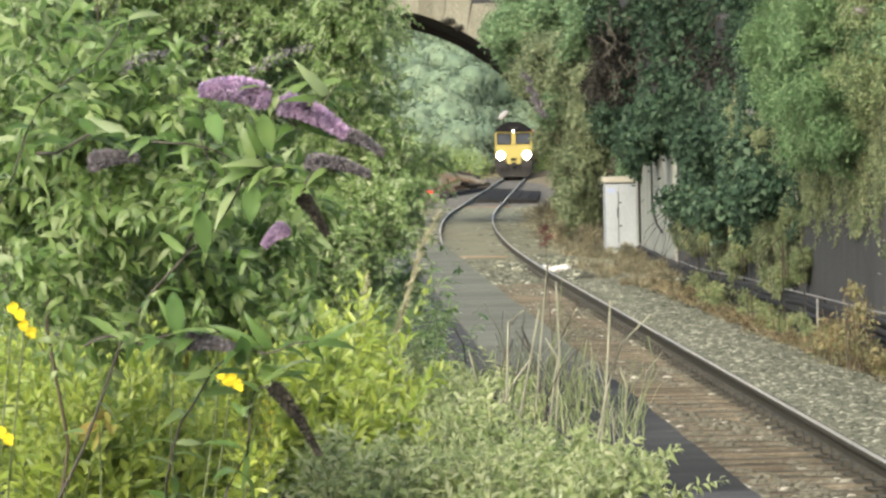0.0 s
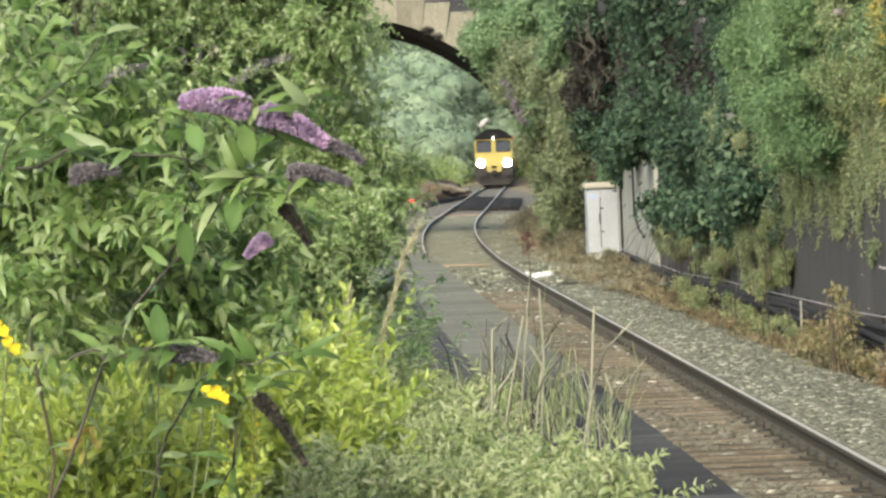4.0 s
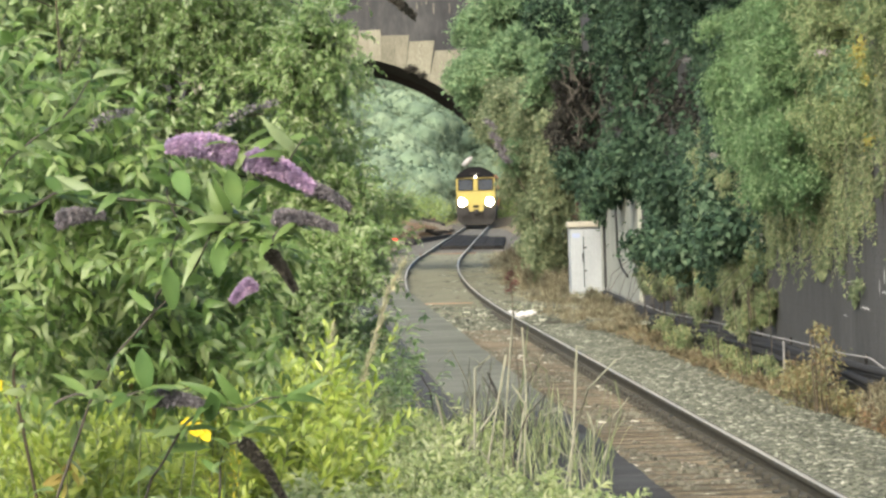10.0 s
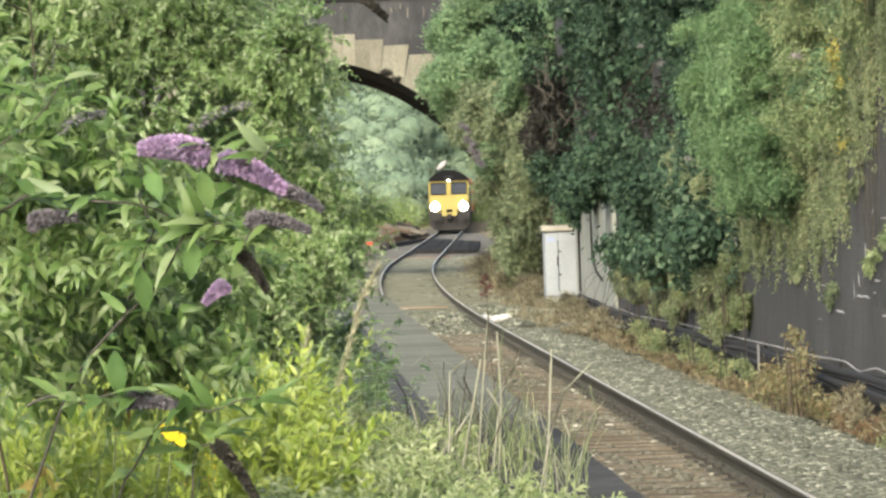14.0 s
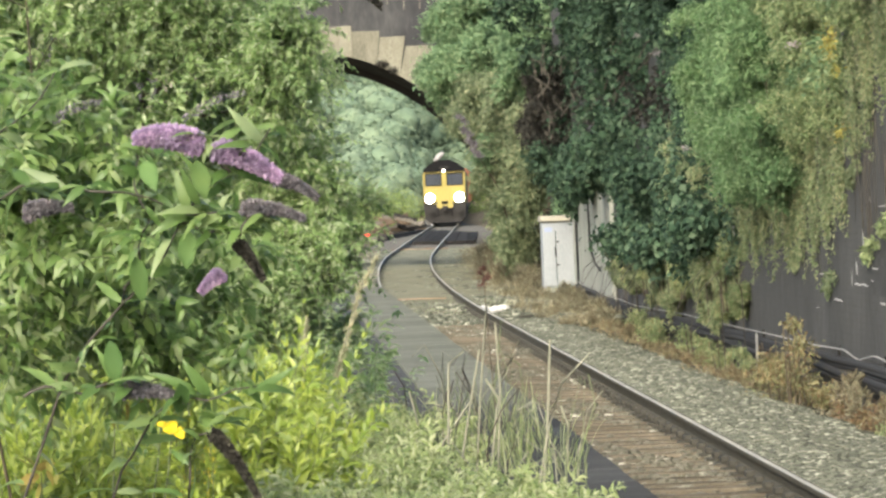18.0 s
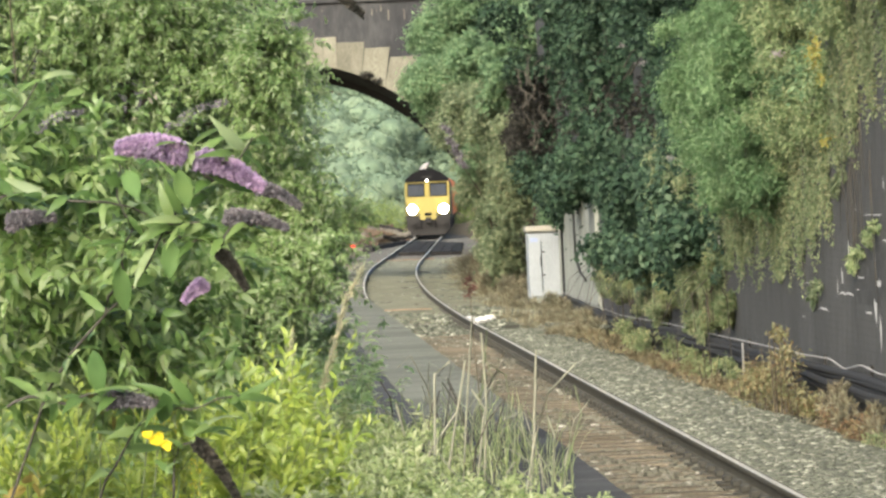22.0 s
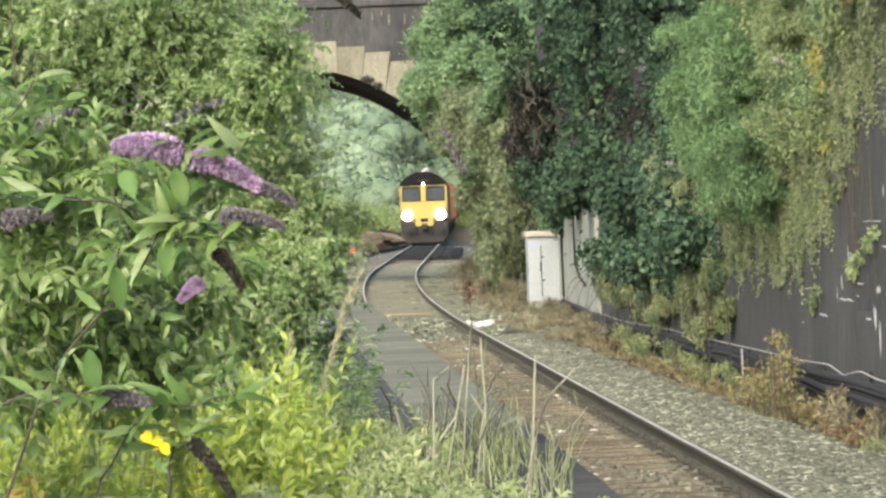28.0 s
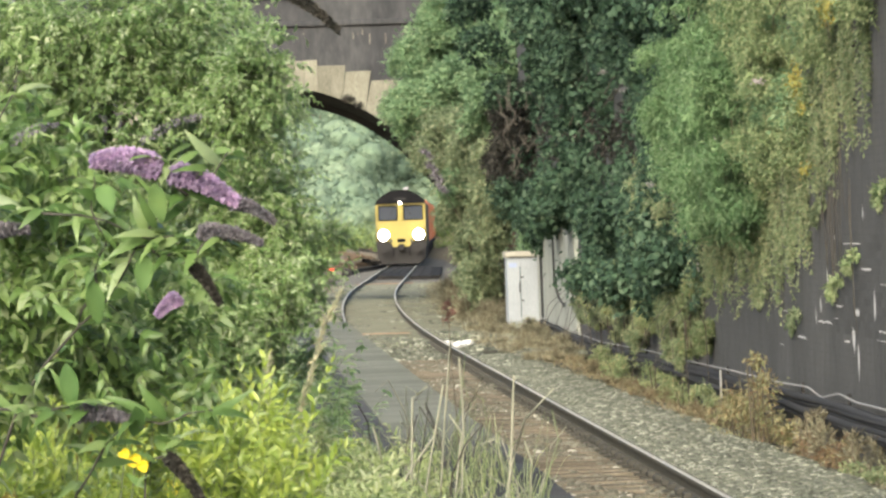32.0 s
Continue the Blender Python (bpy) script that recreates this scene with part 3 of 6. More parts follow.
def sprays(name, starts, ways, reach, nodes, leaf, wide, material, parent, seed, stem="stalk_green", curl=0.5, thick=0.0022, arch=0.5, fine=False):
    """Arching shoots with leaves in opposite pairs, each pair turned across the last, small and upright at the tip."""
    g = np.random.default_rng(seed)
    n = len(starts)
    starts, ways = np.asarray(starts, float), unit(np.asarray(ways, float))
    reach = np.broadcast_to(reach, n) * (0.7 + 0.6 * g.random(n))
    bend = arch * (0.5 + g.random(n))
    u = np.linspace(0.08, 1.0, nodes)
    path = lambda v: starts[:, None] + (ways[:, None] * v[None, :, None] - np.array([0, 0, 1.0]) * (bend[:, None] * v[None] ** 2)[..., None]) * reach[:, None, None]
    q = path(u)
    tan = unit(ways[:, None] - np.array([0, 0, 1.0]) * (2 * bend[:, None] * u[None])[..., None])
    side = unit(np.cross(tan, np.array([0, 0, 1.0]) + 0.2 * g.normal(size=(n, 1, 3))))
    over = np.cross(side, tan)
    across = np.where((np.arange(nodes) % 2 == 0)[None, :, None], side, over)
    size = leaf * (0.45 + 0.75 * np.sin(np.pi * np.clip(u * 0.85 + 0.12, 0, 1)))[None] * (0.75 + 0.5 * g.random((n, nodes)))
    base, way, up, ln = [], [], [], []
    for sgn in (-1, 1):
        spread = (1.05 - 0.75 * u ** 3)[None, :, None]
        d = sgn * across * spread + tan * (0.55 + 0.6 * u[None, :, None] ** 3) + 0.22 * g.normal(size=q.shape)
        keep = g.random((n, nodes)) < 0.88
        base.append(q[keep]), way.append(d[keep]), ln.append(size[keep])
        up.append((over * 0.4 + np.array([0, -0.6, 0.55]) + 0.35 * g.normal(size=q.shape))[keep])
    base, way, up, ln = (np.concatenate(v) for v in (base, way, up, ln))
    tagged(leaves(name, base, way, up, ln, ln * wide / leaf * (0.8 + 0.4 * g.random(len(ln))), material, parent, "", curl, fine), kind="stuff")
    if stem:
        k = 5
        tagged(tubes("shoot_mass", [(p, thick, thick * 0.5) for p in path(np.linspace(0, 1, k))], stem, parent, sides=3), kind="stuff")


def shoot_starts(clumps, n, lean, seed):
    """Places inside a bush from which shoots grow, and the way they point: outwards, upwards and along lean."""
    g = np.random.default_rng(seed)
    clumps = np.asarray(clumps, float)
    pick = clumps[g.integers(len(clumps), size=n)]
    d = unit(g.normal(size=(n, 3)))
    return pick[:, :3] + d * pick[:, 3:] * 0.4, unit(d * 0.7 + np.array(lean) + 0.35 * g.normal(size=(n, 3)))


def line_x(y):
    """Middle of the running line."""
    return 3.0 if y < 76.5 else 3.0 + (y - 76.5) ** 2 / 3468 if y < 161.5 else 5.0833 + (y - 161.5) / 20.4


def line_heading(y):
    return 0.0 if y < 76.5 else (y - 76.5) / 1734 if y < 161.5 else 1 / 20.4


def swept(section, offset, y0, y1, step):
    """A closed section (x across, z) carried along the running line."""
    ys = np.arange(y0, y1 + 0.01, step)
    k = len(section)
    v = []
    for y in ys:
        h = math.atan(line_heading(y))
        for sx, sz in section:
            v.append((line_x(y) + (offset + sx) * math.cos(h), y - (offset + sx) * math.sin(h), sz))
    f = []
    for i in range(len(ys) - 1):
        for j in range(k):
            f.append((i * k + j, i * k + (j + 1) % k, (i + 1) * k + (j + 1) % k, (i + 1) * k + j))
    return v, f


def strip(name, x_of, y0, y1, step, zs, material, rough=0.0, seed=3, kind="structure", label="", category="", lift=lambda y: 0.0):
    """A sheet along the line: x_of(y) gives the offsets across it, zs the heights at them."""
    g = np.random.default_rng(seed)
    ys = np.arange(y0, y1 + 0.01, step)
    v, k = [], len(zs)
    for y in ys:
        for x, z in zip(x_of(y), zs):
            v.append((x, y, z + lift(y) + rough * g.normal()))
    i, j = np.meshgrid(np.arange(len(ys) - 1), np.arange(k - 1), indexing="ij")
    f = np.stack([i * k + j, i * k + j + 1, (i + 1) * k + j + 1, (i + 1) * k + j], -1).reshape(-1, 4)
    me = arrays(name, v, f)
    me.shade_smooth()
    return tagged(link(name, me, material), label, category, "", kind)


# ---------------------------------------------------------------- ground
def ground_height(x, y):
    rise = np.clip((y - 357) / 255, 0, 1)
    hill = 26 * rise * rise * (3 - 2 * rise) * (0.7 + 0.3 * np.sin(x * 0.02 + 1))
    lx = 5.0833 + (y - 161.5) / 20.4
    cutting = np.clip((np.abs(x - lx) - 2.8) / 3, 0, 1)
    hill = hill * (cutting + (1 - cutting) * np.clip((y - 455) / 25, 0, 1))
    bank = 1.2 * np.clip((x - 12) / 8, 0, 1) * np.clip((y - 150) / 17, 0, 1)
    return -0.34 + hill + bank


def make_ground():
    xs = np.concatenate([np.linspace(-2500, -60, 12), np.linspace(-40, 60, 101), np.linspace(80, 2500, 12)])
    ys = np.concatenate([np.linspace(-300, 0, 6), np.linspace(5, 715, 143), np.linspace(800, 4800, 12)])
    X, Y = np.meshgrid(xs, ys)
    Z = ground_height(X, Y)
    k = len(xs)
    i, j = np.meshgrid(np.arange(len(ys) - 1), np.arange(k - 1), indexing="ij")
    f = np.stack([i * k + j, i * k + j + 1, (i + 1) * k + j + 1, (i + 1) * k + j], -1).reshape(-1, 4)
    me = arrays("ground", np.stack([X, Y, Z], -1).reshape(-1, 3), f)
    me.shade_smooth()
    return tagged(link("ground", me, "earth"), "dry brown earth rising to a wooded hill", "ground", "", "structure")


make_ground()
strip("trackbed", lambda y: [line_x(y) - 1.75, line_x(y) - 1.0, line_x(y), line_x(y) + 1.0, line_x(y) + 1.6, line_x(y) + 2.3, line_x(y) + 3.1], -12, 88, 0.4,
      [-0.36, -0.222, -0.214, -0.212, -0.15, -0.19, -0.33], "ballast_bed", 0.012, 4, label="brown gravel trackbed between worn timber sleepers", category="trackbed")
strip("trackbed_far", lambda y: [line_x(y) - 2.6, line_x(y) - 1.6, line_x(y) - 0.6, line_x(y), line_x(y) + 0.6, line_x(y) + 1.6, line_x(y) + 3.0], 76, 177, 0.7,
      [-0.33, -0.16, -0.13, -0.12, -0.13, -0.14, -0.33], "sand", 0.012, 5, label="sandy silted trackbed hiding the sleepers", category="trackbed", lift=lambda y: -0.13 * max(0, (97 - y) / 20))
strip("trackbed_dark", lambda y: [line_x(y) - 3.0, line_x(y) - 2.1, line_x(y), line_x(y) + 2.1, line_x(y) + 3.0], 176.4, 560, 1.7,
      [-0.34, -0.20, -0.19, -0.20, -0.34], "dark_ballast", 0.012, 6, label="grey ballast under the far line", category="trackbed")
crossing = thing("timber_deck", "blackened timber deck boards laid between and beside the rails", "deck", kind="structure")
for off, wide, y0, y1 in ((-0.40, 0.38, 193, 243), (0.0, 0.38, 192, 240), (0.40, 0.38, 191, 238), (1.02, 0.40, 190, 232), (1.46, 0.42, 189.5, 228), (1.9, 0.42, 189, 226)):
    v, f = swept([(-wide / 2, -0.24), (wide / 2, -0.24), (wide / 2, -0.035), (-wide / 2, -0.035)], off, y0, y1, (y1 - y0) / 10)
    n_ = len(v) // 4
    me = bpy.data.meshes.new("board")
    me.from_pydata(v, [], f + [(0, 3, 2, 1), (4 * n_ - 4, 4 * n_ - 3, 4 * n_ - 2, 4 * n_ - 1)])
    link("board", me, "black_timber", crossing)
baulk = thing("timber_baulk", "long black timber baulk lying askew beside the line", "timber", (6.45, 228, -0.33))
for k, (side, low, high) in enumerate(((0.0, 0.0, 0.19), (1.6, 0.0, 0.30))):
    bm = boxed(-19.3 if k == 0 else -12.0, -0.17, low, 19.0, 0.17, high, 0.02)
    ob = part("timber", bm, "black_timber", baulk, "", (0, side, 0))
    ob.rotation_euler = (0, 0, math.atan2(38, 3.7))

# rails
RAIL = [(-0.065, -0.155), (0.065, -0.155), (0.065, -0.143), (0.010, -0.12), (0.010, -0.045), (0.036, -0.035), (0.036, -0.004), (-0.036, -0.004), (-0.036, -0.035), (-0.010, -0.045), (-0.010, -0.12), (-0.065, -0.143)]
HEAD = [(-0.027, -0.012), (0.016, -0.012), (0.016, -0.003), (0.012, 0.0), (-0.023, 0.0), (-0.027, -0.003)]
for side in (-0.75, 0.75):
    v, f = swept(RAIL, side, -12, 560, 1.7)
    rail = tagged(link("rail", arrays("rail", v, f), "rail"), "rusty steel running rail with a worn bright head", "rail", "running rails", "structure")
    v, f = swept([(x if side > 0 else -x, z) for x, z in (HEAD if side > 0 else HEAD[::-1])], side, -12, 560, 1.7)
    link("rail_head", arrays("rail_head", v, f), "railhead", rail, "bright worn rail head")

# ---------------------------------------------------------------- platform
platform = thing("platform", "old overgrown tarmac railway platform with stone coping", "platform", kind="structure")
part("deck", boxed(-9, -12, -0.34, 0.95, 61, 0.885), "tarmac", platform)
part("face_wall", boxed(0.96, -12, -0.34, 1.40, 61, 0.80), "dark_brick", platform)
slab = bpy.data.meshes.new("coping_slab")
bm = boxed(0, 0, 0, 0.60, 0.895, 0.095, 0.006)
bm.to_mesh(slab), bm.free()
slab_pale = slab.copy()
for i in range(81):
    ob = link("coping_slab", slab_pale if i > 42 else slab, "paving" if i > 42 else "coping", platform)
    ob.location = (0.866 + 0.08 * min(1, max(0, (59 + 12 - i * 0.9) / 40)) + random.uniform(-0.006, 0.006), -12 + i * 0.9 + 0.008, 0.803 + random.uniform(0, 0.004))
part("ramp", boxed(-9, 61.0, -0.34, 1.38, 63.0, 0.5), "sand", platform)

# ---------------------------------------------------------------- bridge
BY, BW, BA, BB, BCX, BCZ = 132.6, 5.0, 7.0, 9.42, 1.16, -3.1
SPRING = math.asin((-0.3 - BCZ) / BB)


def on_arch(a, grow=0.0):
    return BCX + (BA + grow) * math.cos(a), BCZ + (BB + grow) * math.sin(a)


def arch_wall(y0, y1, top):
    bm = bmesh.new()
    pts = [(-30, -0.4), (on_arch(math.pi - SPRING)[0], -0.4)]
    pts += [on_arch(a) for a in np.linspace(math.pi - SPRING, SPRING, 41)]
    pts += [(on_arch(SPRING)[0], -0.4), (32, -0.4), (32, top), (-30, top)]
    n = len(pts)
    front = [bm.verts.new((x, y0, z)) for x, z in pts]
    rear = [bm.verts.new((x + 0.13, y1, z if z == top or z < 0 else z - 0.37)) for x, z in pts]
    tf = [bm.verts.new((x, y0, top)) for x, z in pts[:-2]]
    tr = [bm.verts.new((x + 0.13, y1, top)) for x, z in pts[:-2]]
    for i in range(n - 3):
        if abs(pts[i][0] - pts[i + 1][0]) > 1e-6:
            bm.faces.new((front[i], front[i + 1], tf[i + 1], tf[i]))
            bm.faces.new((rear[i + 1], rear[i], tr[i], tr[i + 1]))
            bm.faces.new((tf[i], tf[i + 1], tr[i + 1], tr[i]))
        bm.faces.new((front[i + 1], front[i], rear[i], rear[i + 1]))
    for v in front[-2:] + rear[-2:]:
        bm.verts.remove(v)
    bmesh.ops.remove_doubles(bm, verts=bm.verts, dist=1e-5)
    bmesh.ops.recalc_face_normals(bm, faces=bm.faces)
    return bm


bridge = thing("road_bridge", "dark brick road bridge with a buff stone arch ring", "bridge", kind="structure")
part("spandrel", arch_wall(BY, BY + BW, 8.05), "bridge_brick", bridge)
part("parapet", boxed(-30, BY + 0.02, 8.22, 32, BY + 0.42, 8.86), "bridge_brick", bridge)
part("rear_parapet", boxed(-30, BY + BW - 0.4, 8.05, 32, BY + BW - 0.02, 8.86), "bridge_brick", bridge)
part("string_course", boxed(-30, BY - 0.10, 8.05, 32, BY + 0.5, 8.22, 0.03), "bridge_brick", bridge)
part("parapet_coping", boxed(-30, BY - 0.04, 8.86, 32, BY + 0.48, 9.0, 0.03), "bridge_brick", bridge)
def voussoir(ring):
    bm = bmesh.new()
    dy = BY - 0.05 - 0.015 * random.random()
    fv = [bm.verts.new((x, dy, z)) for x, z in ring]
    rv = [bm.verts.new((x, BY + 0.25, z)) for x, z in ring]
    bm.faces.new(fv), bm.faces.new(rv[::-1])
    for k in range(4):
        bm.faces.new((fv[k], fv[(k + 1) % 4], rv[(k + 1) % 4], rv[k]))
    bmesh.ops.recalc_face_normals(bm, faces=bm.faces)
    part("voussoir", bm, "buff_stone", bridge)


def arch_z(dx):
    return BCZ + BB * math.sqrt(1 - (dx / BA) ** 2)


# two stones to each step of the ring's back
OUTER = [0.0, 0.67, 1.42, 2.25, 2.99, 3.81, 4.45]
INNER = [0.0, 0.67, 1.42, 2.14, 2.80, 3.48, 4.05]
TOPS = [7.22, 7.07, 6.89, 6.70, 6.42, 6.05]
for side in (-1, 1):
    for s, ztop in enumerate(TOPS):
        for h in (0, 1):
            o0, o1 = (OUTER[s] + (OUTER[s + 1] - OUTER[s]) * (h + e) / 2 for e in (0.0, 1.0))
            i0, i1 = (INNER[s] + (INNER[s + 1] - INNER[s]) * (h + e) / 2 for e in (0.0, 1.0))
            o0, i0 = o0 + 0.006, i0 + 0.006
            zt = ztop + random.uniform(-0.012, 0.012)
            voussoir([(BCX + side * i0, arch_z(i0)), (BCX + side * o0, zt), (BCX + side * o1, zt), (BCX + side * i1, arch_z(i1))])
    a_top = math.acos(4.05 / BA)
    for k in range(12):
        a0, a1 = SPRING + (a_top - SPRING) * k / 12, SPRING + (a_top - SPRING) * (k + 0.985) / 12
        voussoir([(BCX + side * (on_arch(a, q)[0] - BCX), on_arch(a, q)[1]) for a, q in ((a0, 0), (a0, 0.72), (a1, 0.72), (a1, 0))])
bm = bmesh.new()
sof = []
for y, skew in ((BY + 0.252, 0.0), (BY + BW - 0.02, 0.13)):
    sof.append([bm.verts.new((x + skew, y, z - 2.85 * skew * (z > 0))) for x, z in (on_arch(a, -0.006) for a in np.linspace(SPRING, math.pi - SPRING, 41))])
for k in range(40):
    bm.faces.new((sof[0][k], sof[0][k + 1], sof[1][k + 1], sof[1][k]))
part("soffit", bm, "soffit_brick", bridge, "darker brick underside of the arch")

# ---------------------------------------------------------------- retaining wall
def wall_x(y):
    return 5.95 if y < 64.6 else 5.95 + (y - 64.6) * 0.02


wall = thing("retaining_wall", "tall dark blue-brick retaining wall streaked with lime", "wall", kind="structure")
v, f = [], []
ys = np.arange(6, 132.7, 1.7)
for y in ys:
    v += [(wall_x(y) + 0.0005, y, -0.5), (wall_x(y) + 0.0005, y, 6.6), (wall_x(y) + 0.7, y, 6.6), (wall_x(y) + 0.7, y, -0.5)]
for i in range(len(ys) - 1):
    for j in range(4):
        f.append((i * 4 + j, i * 4 + (j + 1) % 4, (i + 1) * 4 + (j + 1) % 4, (i + 1) * 4 + j))
link("wall_core", arrays("wall_core", v, f), "mortar", wall)

# ---------------------------------------------------------------- the train
def disc(bm, x, y, z, r, depth, sides=20):
    """A short round bar lying along y, its face at y."""
    m = Matrix.Translation((x, y + depth / 2, z)) @ Matrix.Rotation(math.pi / 2, 4, "X")
    bmesh.ops.create_cone(bm, cap_ends=True, segments=sides, radius1=r, radius2=r, depth=depth, matrix=m)
    return bm


def prism(bm, outline, y0, y1, inset=0.0, zc=2.0):
    """An outline (x, z) carried from y0 to y1; inset draws the front in towards the middle."""
    k = 1 - inset
    a = [bm.verts.new((x * k, y0, zc + (z - zc) * k)) for x, z in outline]
    b = [bm.verts.new((x, y1, z)) for x, z in outline]
    n = len(outline)
    bm.faces.new(a), bm.faces.new(b[::-1])
    for i in range(n):
        bm.faces.new((a[i], a[(i + 1) % n], b[(i + 1) % n], b[i]))
    bmesh.ops.recalc_face_normals(bm, faces=bm.faces)
    return bm


def make_locomotive():
    loco = thing("locomotive", "yellow-fronted diesel freight locomotive with lit headlights, on the rails", "locomotive")
    body = [(-1.32, 1.05), (1.32, 1.05), (1.32, 3.12), (1.20, 3.3), (0.75, 3.62), (0.35, 3.80), (-0.35, 3.80), (-0.75, 3.62), (-1.20, 3.3), (-1.32, 3.12)]
    part("body", prism(bmesh.new(), body, 0.5, 21.0), "loco_side", loco, "dark green bodyside")
    nose = [(-1.30, 1.30), (1.30, 1.30), (1.31, 3.10), (1.2, 3.24), (-1.2, 3.24), (-1.31, 3.10)]
    bm = bmesh.new()
    prism(bm, nose, 0.10, 0.62, 0.02)
    bmesh.ops.bevel(bm, geom=[e for e in bm.edges if abs(e.verts[0].co.y - e.verts[1].co.y) < 0.01], offset=0.05, segments=2, affect="EDGES")
    front = part("cab_front", bm, "yellow", loco, "bright yellow cab front")
    part("lower_nose", prism(bmesh.new(), [(-0.44, 0.98), (0.44, 0.98), (0.56, 1.24), (1.24, 1.32), (1.24, 2.15), (-1.24, 2.15), (-1.24, 1.32), (-0.56, 1.24)], 0.0, 0.5, 0.03, 1.5), "yellow", loco)
    roof = [(-1.30, 3.22), (1.30, 3.22), (1.24, 3.40), (0.84, 3.72), (0.40, 3.93), (-0.40, 3.93), (-0.84, 3.72), (-1.24, 3.40)]
    part("cab_roof", prism(bmesh.new(), roof, 0.02, 3.2, 0.012, 3.2), "black_paint", loco, "black cab roof")
    for s in (-1, 1):
        x0, x1 = sorted((s * 0.15, s * 1.16))
        win = part("windscreen", boxed(x0, 0.06, 2.34, x1, 0.14, 3.09, 0.03), "black_paint", front)
        part("pane", boxed(x0 + 0.05, 0.045, 2.39, x1 - 0.05, 0.08, 3.05, 0.01), "glass", win)
        wp = tubes("wiper", [([(s * 0.3, 0.03, 3.06), (s * 0.55, 0.03, 2.6)], 0.012, 0.01)], "black_paint", front)
        lamp = part("headlight_box", boxed(s * 0.92 - 0.3, -0.05, 1.33, s * 0.92 + 0.3, 0.2, 1.85, 0.04), "black_paint", loco)
        part("headlight", disc(bmesh.new(), s * 0.90, -0.075, 1.60, 0.28, 0.05, 28), "head", lamp, "glaring white headlight")
        part("buffer", disc(disc(bmesh.new(), s * 0.87, -0.55, 0.92, 0.22, 0.06), s * 0.87, -0.5, 0.92, 0.09, 0.6), "under", loco)
        part("handrail", boxed(s * 1.27 - 0.015, 0.02, 1.5, s * 1.27 + 0.015, 0.05, 3.0), "yellow", loco)
    part("top_light", disc(bmesh.new(), 0, 0.0, 3.26, 0.062, 0.06), "marker", loco, "lit marker light over the windscreens")
    part("pillar", boxed(-0.12, 0.03, 2.3, 0.12, 0.12, 3.16, 0.02), "yellow", front)
    part("number_panel", boxed(-0.42, -0.012, 2.10, 0.42, 0.06, 2.20), "yellow", front)
    for s in (-1, 1):
        part("marker_lamp", disc(bmesh.new(), s * 0.52, -0.03, 1.30, 0.07, 0.06, 16), "glass", loco)
        part("footstep", boxed(s * 1.18 - 0.12, 0.1, 0.36, s * 1.18 + 0.12, 0.4, 0.42), "under", loco)
        part("air_pipe", boxed(s * 0.42 - 0.025, -0.12, 0.5, s * 0.42 + 0.025, -0.06, 0.95, 0.01), "black_paint", loco)
        part("sun_visor", boxed(s * 0.65 - 0.5, 0.03, 3.08, s * 0.65 + 0.5, 0.07, 3.13), "black_paint", front)
    part("horn_grille", boxed(-0.3, -0.02, 3.40, 0.3, 0.03, 3.52, 0.01), "under", loco)
    part("coupling", boxed(-0.16, -0.45, 0.80, 0.16, 0.1, 1.12, 0.04), "under", loco)
    part("jumper_box", boxed(-0.2, -0.04, 1.22, 0.2, 0.05, 1.40, 0.02), "black_paint", loco)
    part("skirt", prism(bmesh.new(), [(-0.98, 0.09), (0.98, 0.09), (1.26, 0.42), (1.32, 1.28), (-1.32, 1.28), (-1.26, 0.42)], 0.08, 1.4, 0.02, 0.8), "under", loco, "black buffer beam and snow plough")
    part("underframe", boxed(-1.25, 1.4, 0.45, 1.25, 20.5, 1.06), "under", loco)
    part("exhaust", boxed(-0.4, 9, 3.78, 0.4, 10.4, 3.9, 0.03), "black_paint", loco)
    for y in (2.2, 4.1, 6.0, 15, 16.9, 18.8):
        for s in (-0.75, 0.75):
            bm = bmesh.new()
            bmesh.ops.create_cone(bm, cap_ends=True, segments=24, radius1=0.53, radius2=0.53, depth=0.13, matrix=Matrix.Translation((s, y, 0.532)) @ Matrix.Rotation(math.pi / 2, 4, "Y"))
            part("wheel", bm, "under", loco)
    return loco


def make_wagon():
    wagon = thing("container_wagon", "flat freight wagon loaded with an orange steel container", "wagon")
    part("deck", boxed(-1.25, 0, 0.85, 1.25, 18.4, 1.05), "under", wagon)
    part("bogie", boxed(-1.1, 1.2, 0.15, 1.1, 3.6, 0.85, 0.1), "under", wagon)
    part("bogie", boxed(-1.1, 14.8, 0.15, 1.1, 17.2, 0.85, 0.1), "under", wagon)
    for y in (1.9, 2.9, 15.5, 16.5):
        for s in (-0.75, 0.75):
            bm = bmesh.new()
            bmesh.ops.create_cone(bm, cap_ends=True, segments=20, radius1=0.42, radius2=0.42, depth=0.13, matrix=Matrix.Translation((s, y, 0.422)) @ Matrix.Rotation(math.pi / 2, 4, "Y"))
            part("wheel", bm, "under", wagon)
    for y in (0.4, 9.4):
        box_ = part("container", boxed(-1.22, y, 1.06, 1.22, y + 8.4, 3.45, 0.03), "orange", wagon, "orange corrugated steel container")
        rib = bpy.data.meshes.new("rib")
        bm = boxed(-0.03, -0.06, 1.2, 0.03, 0.06, 3.3)
        bm.to_mesh(rib), bm.free()
        for s in (-1.235, 1.235):
            for k in range(20):
                ob = link("rib", rib, "orange", box_)
                ob.location = (s, y + 0.4 + k * 0.4, 0)
    return wagon


loco = make_locomotive()
wagon = make_wagon()
wagons = [wagon] + [copy_thing(wagon, pose(0, 0, 0)) for k in range(4)]

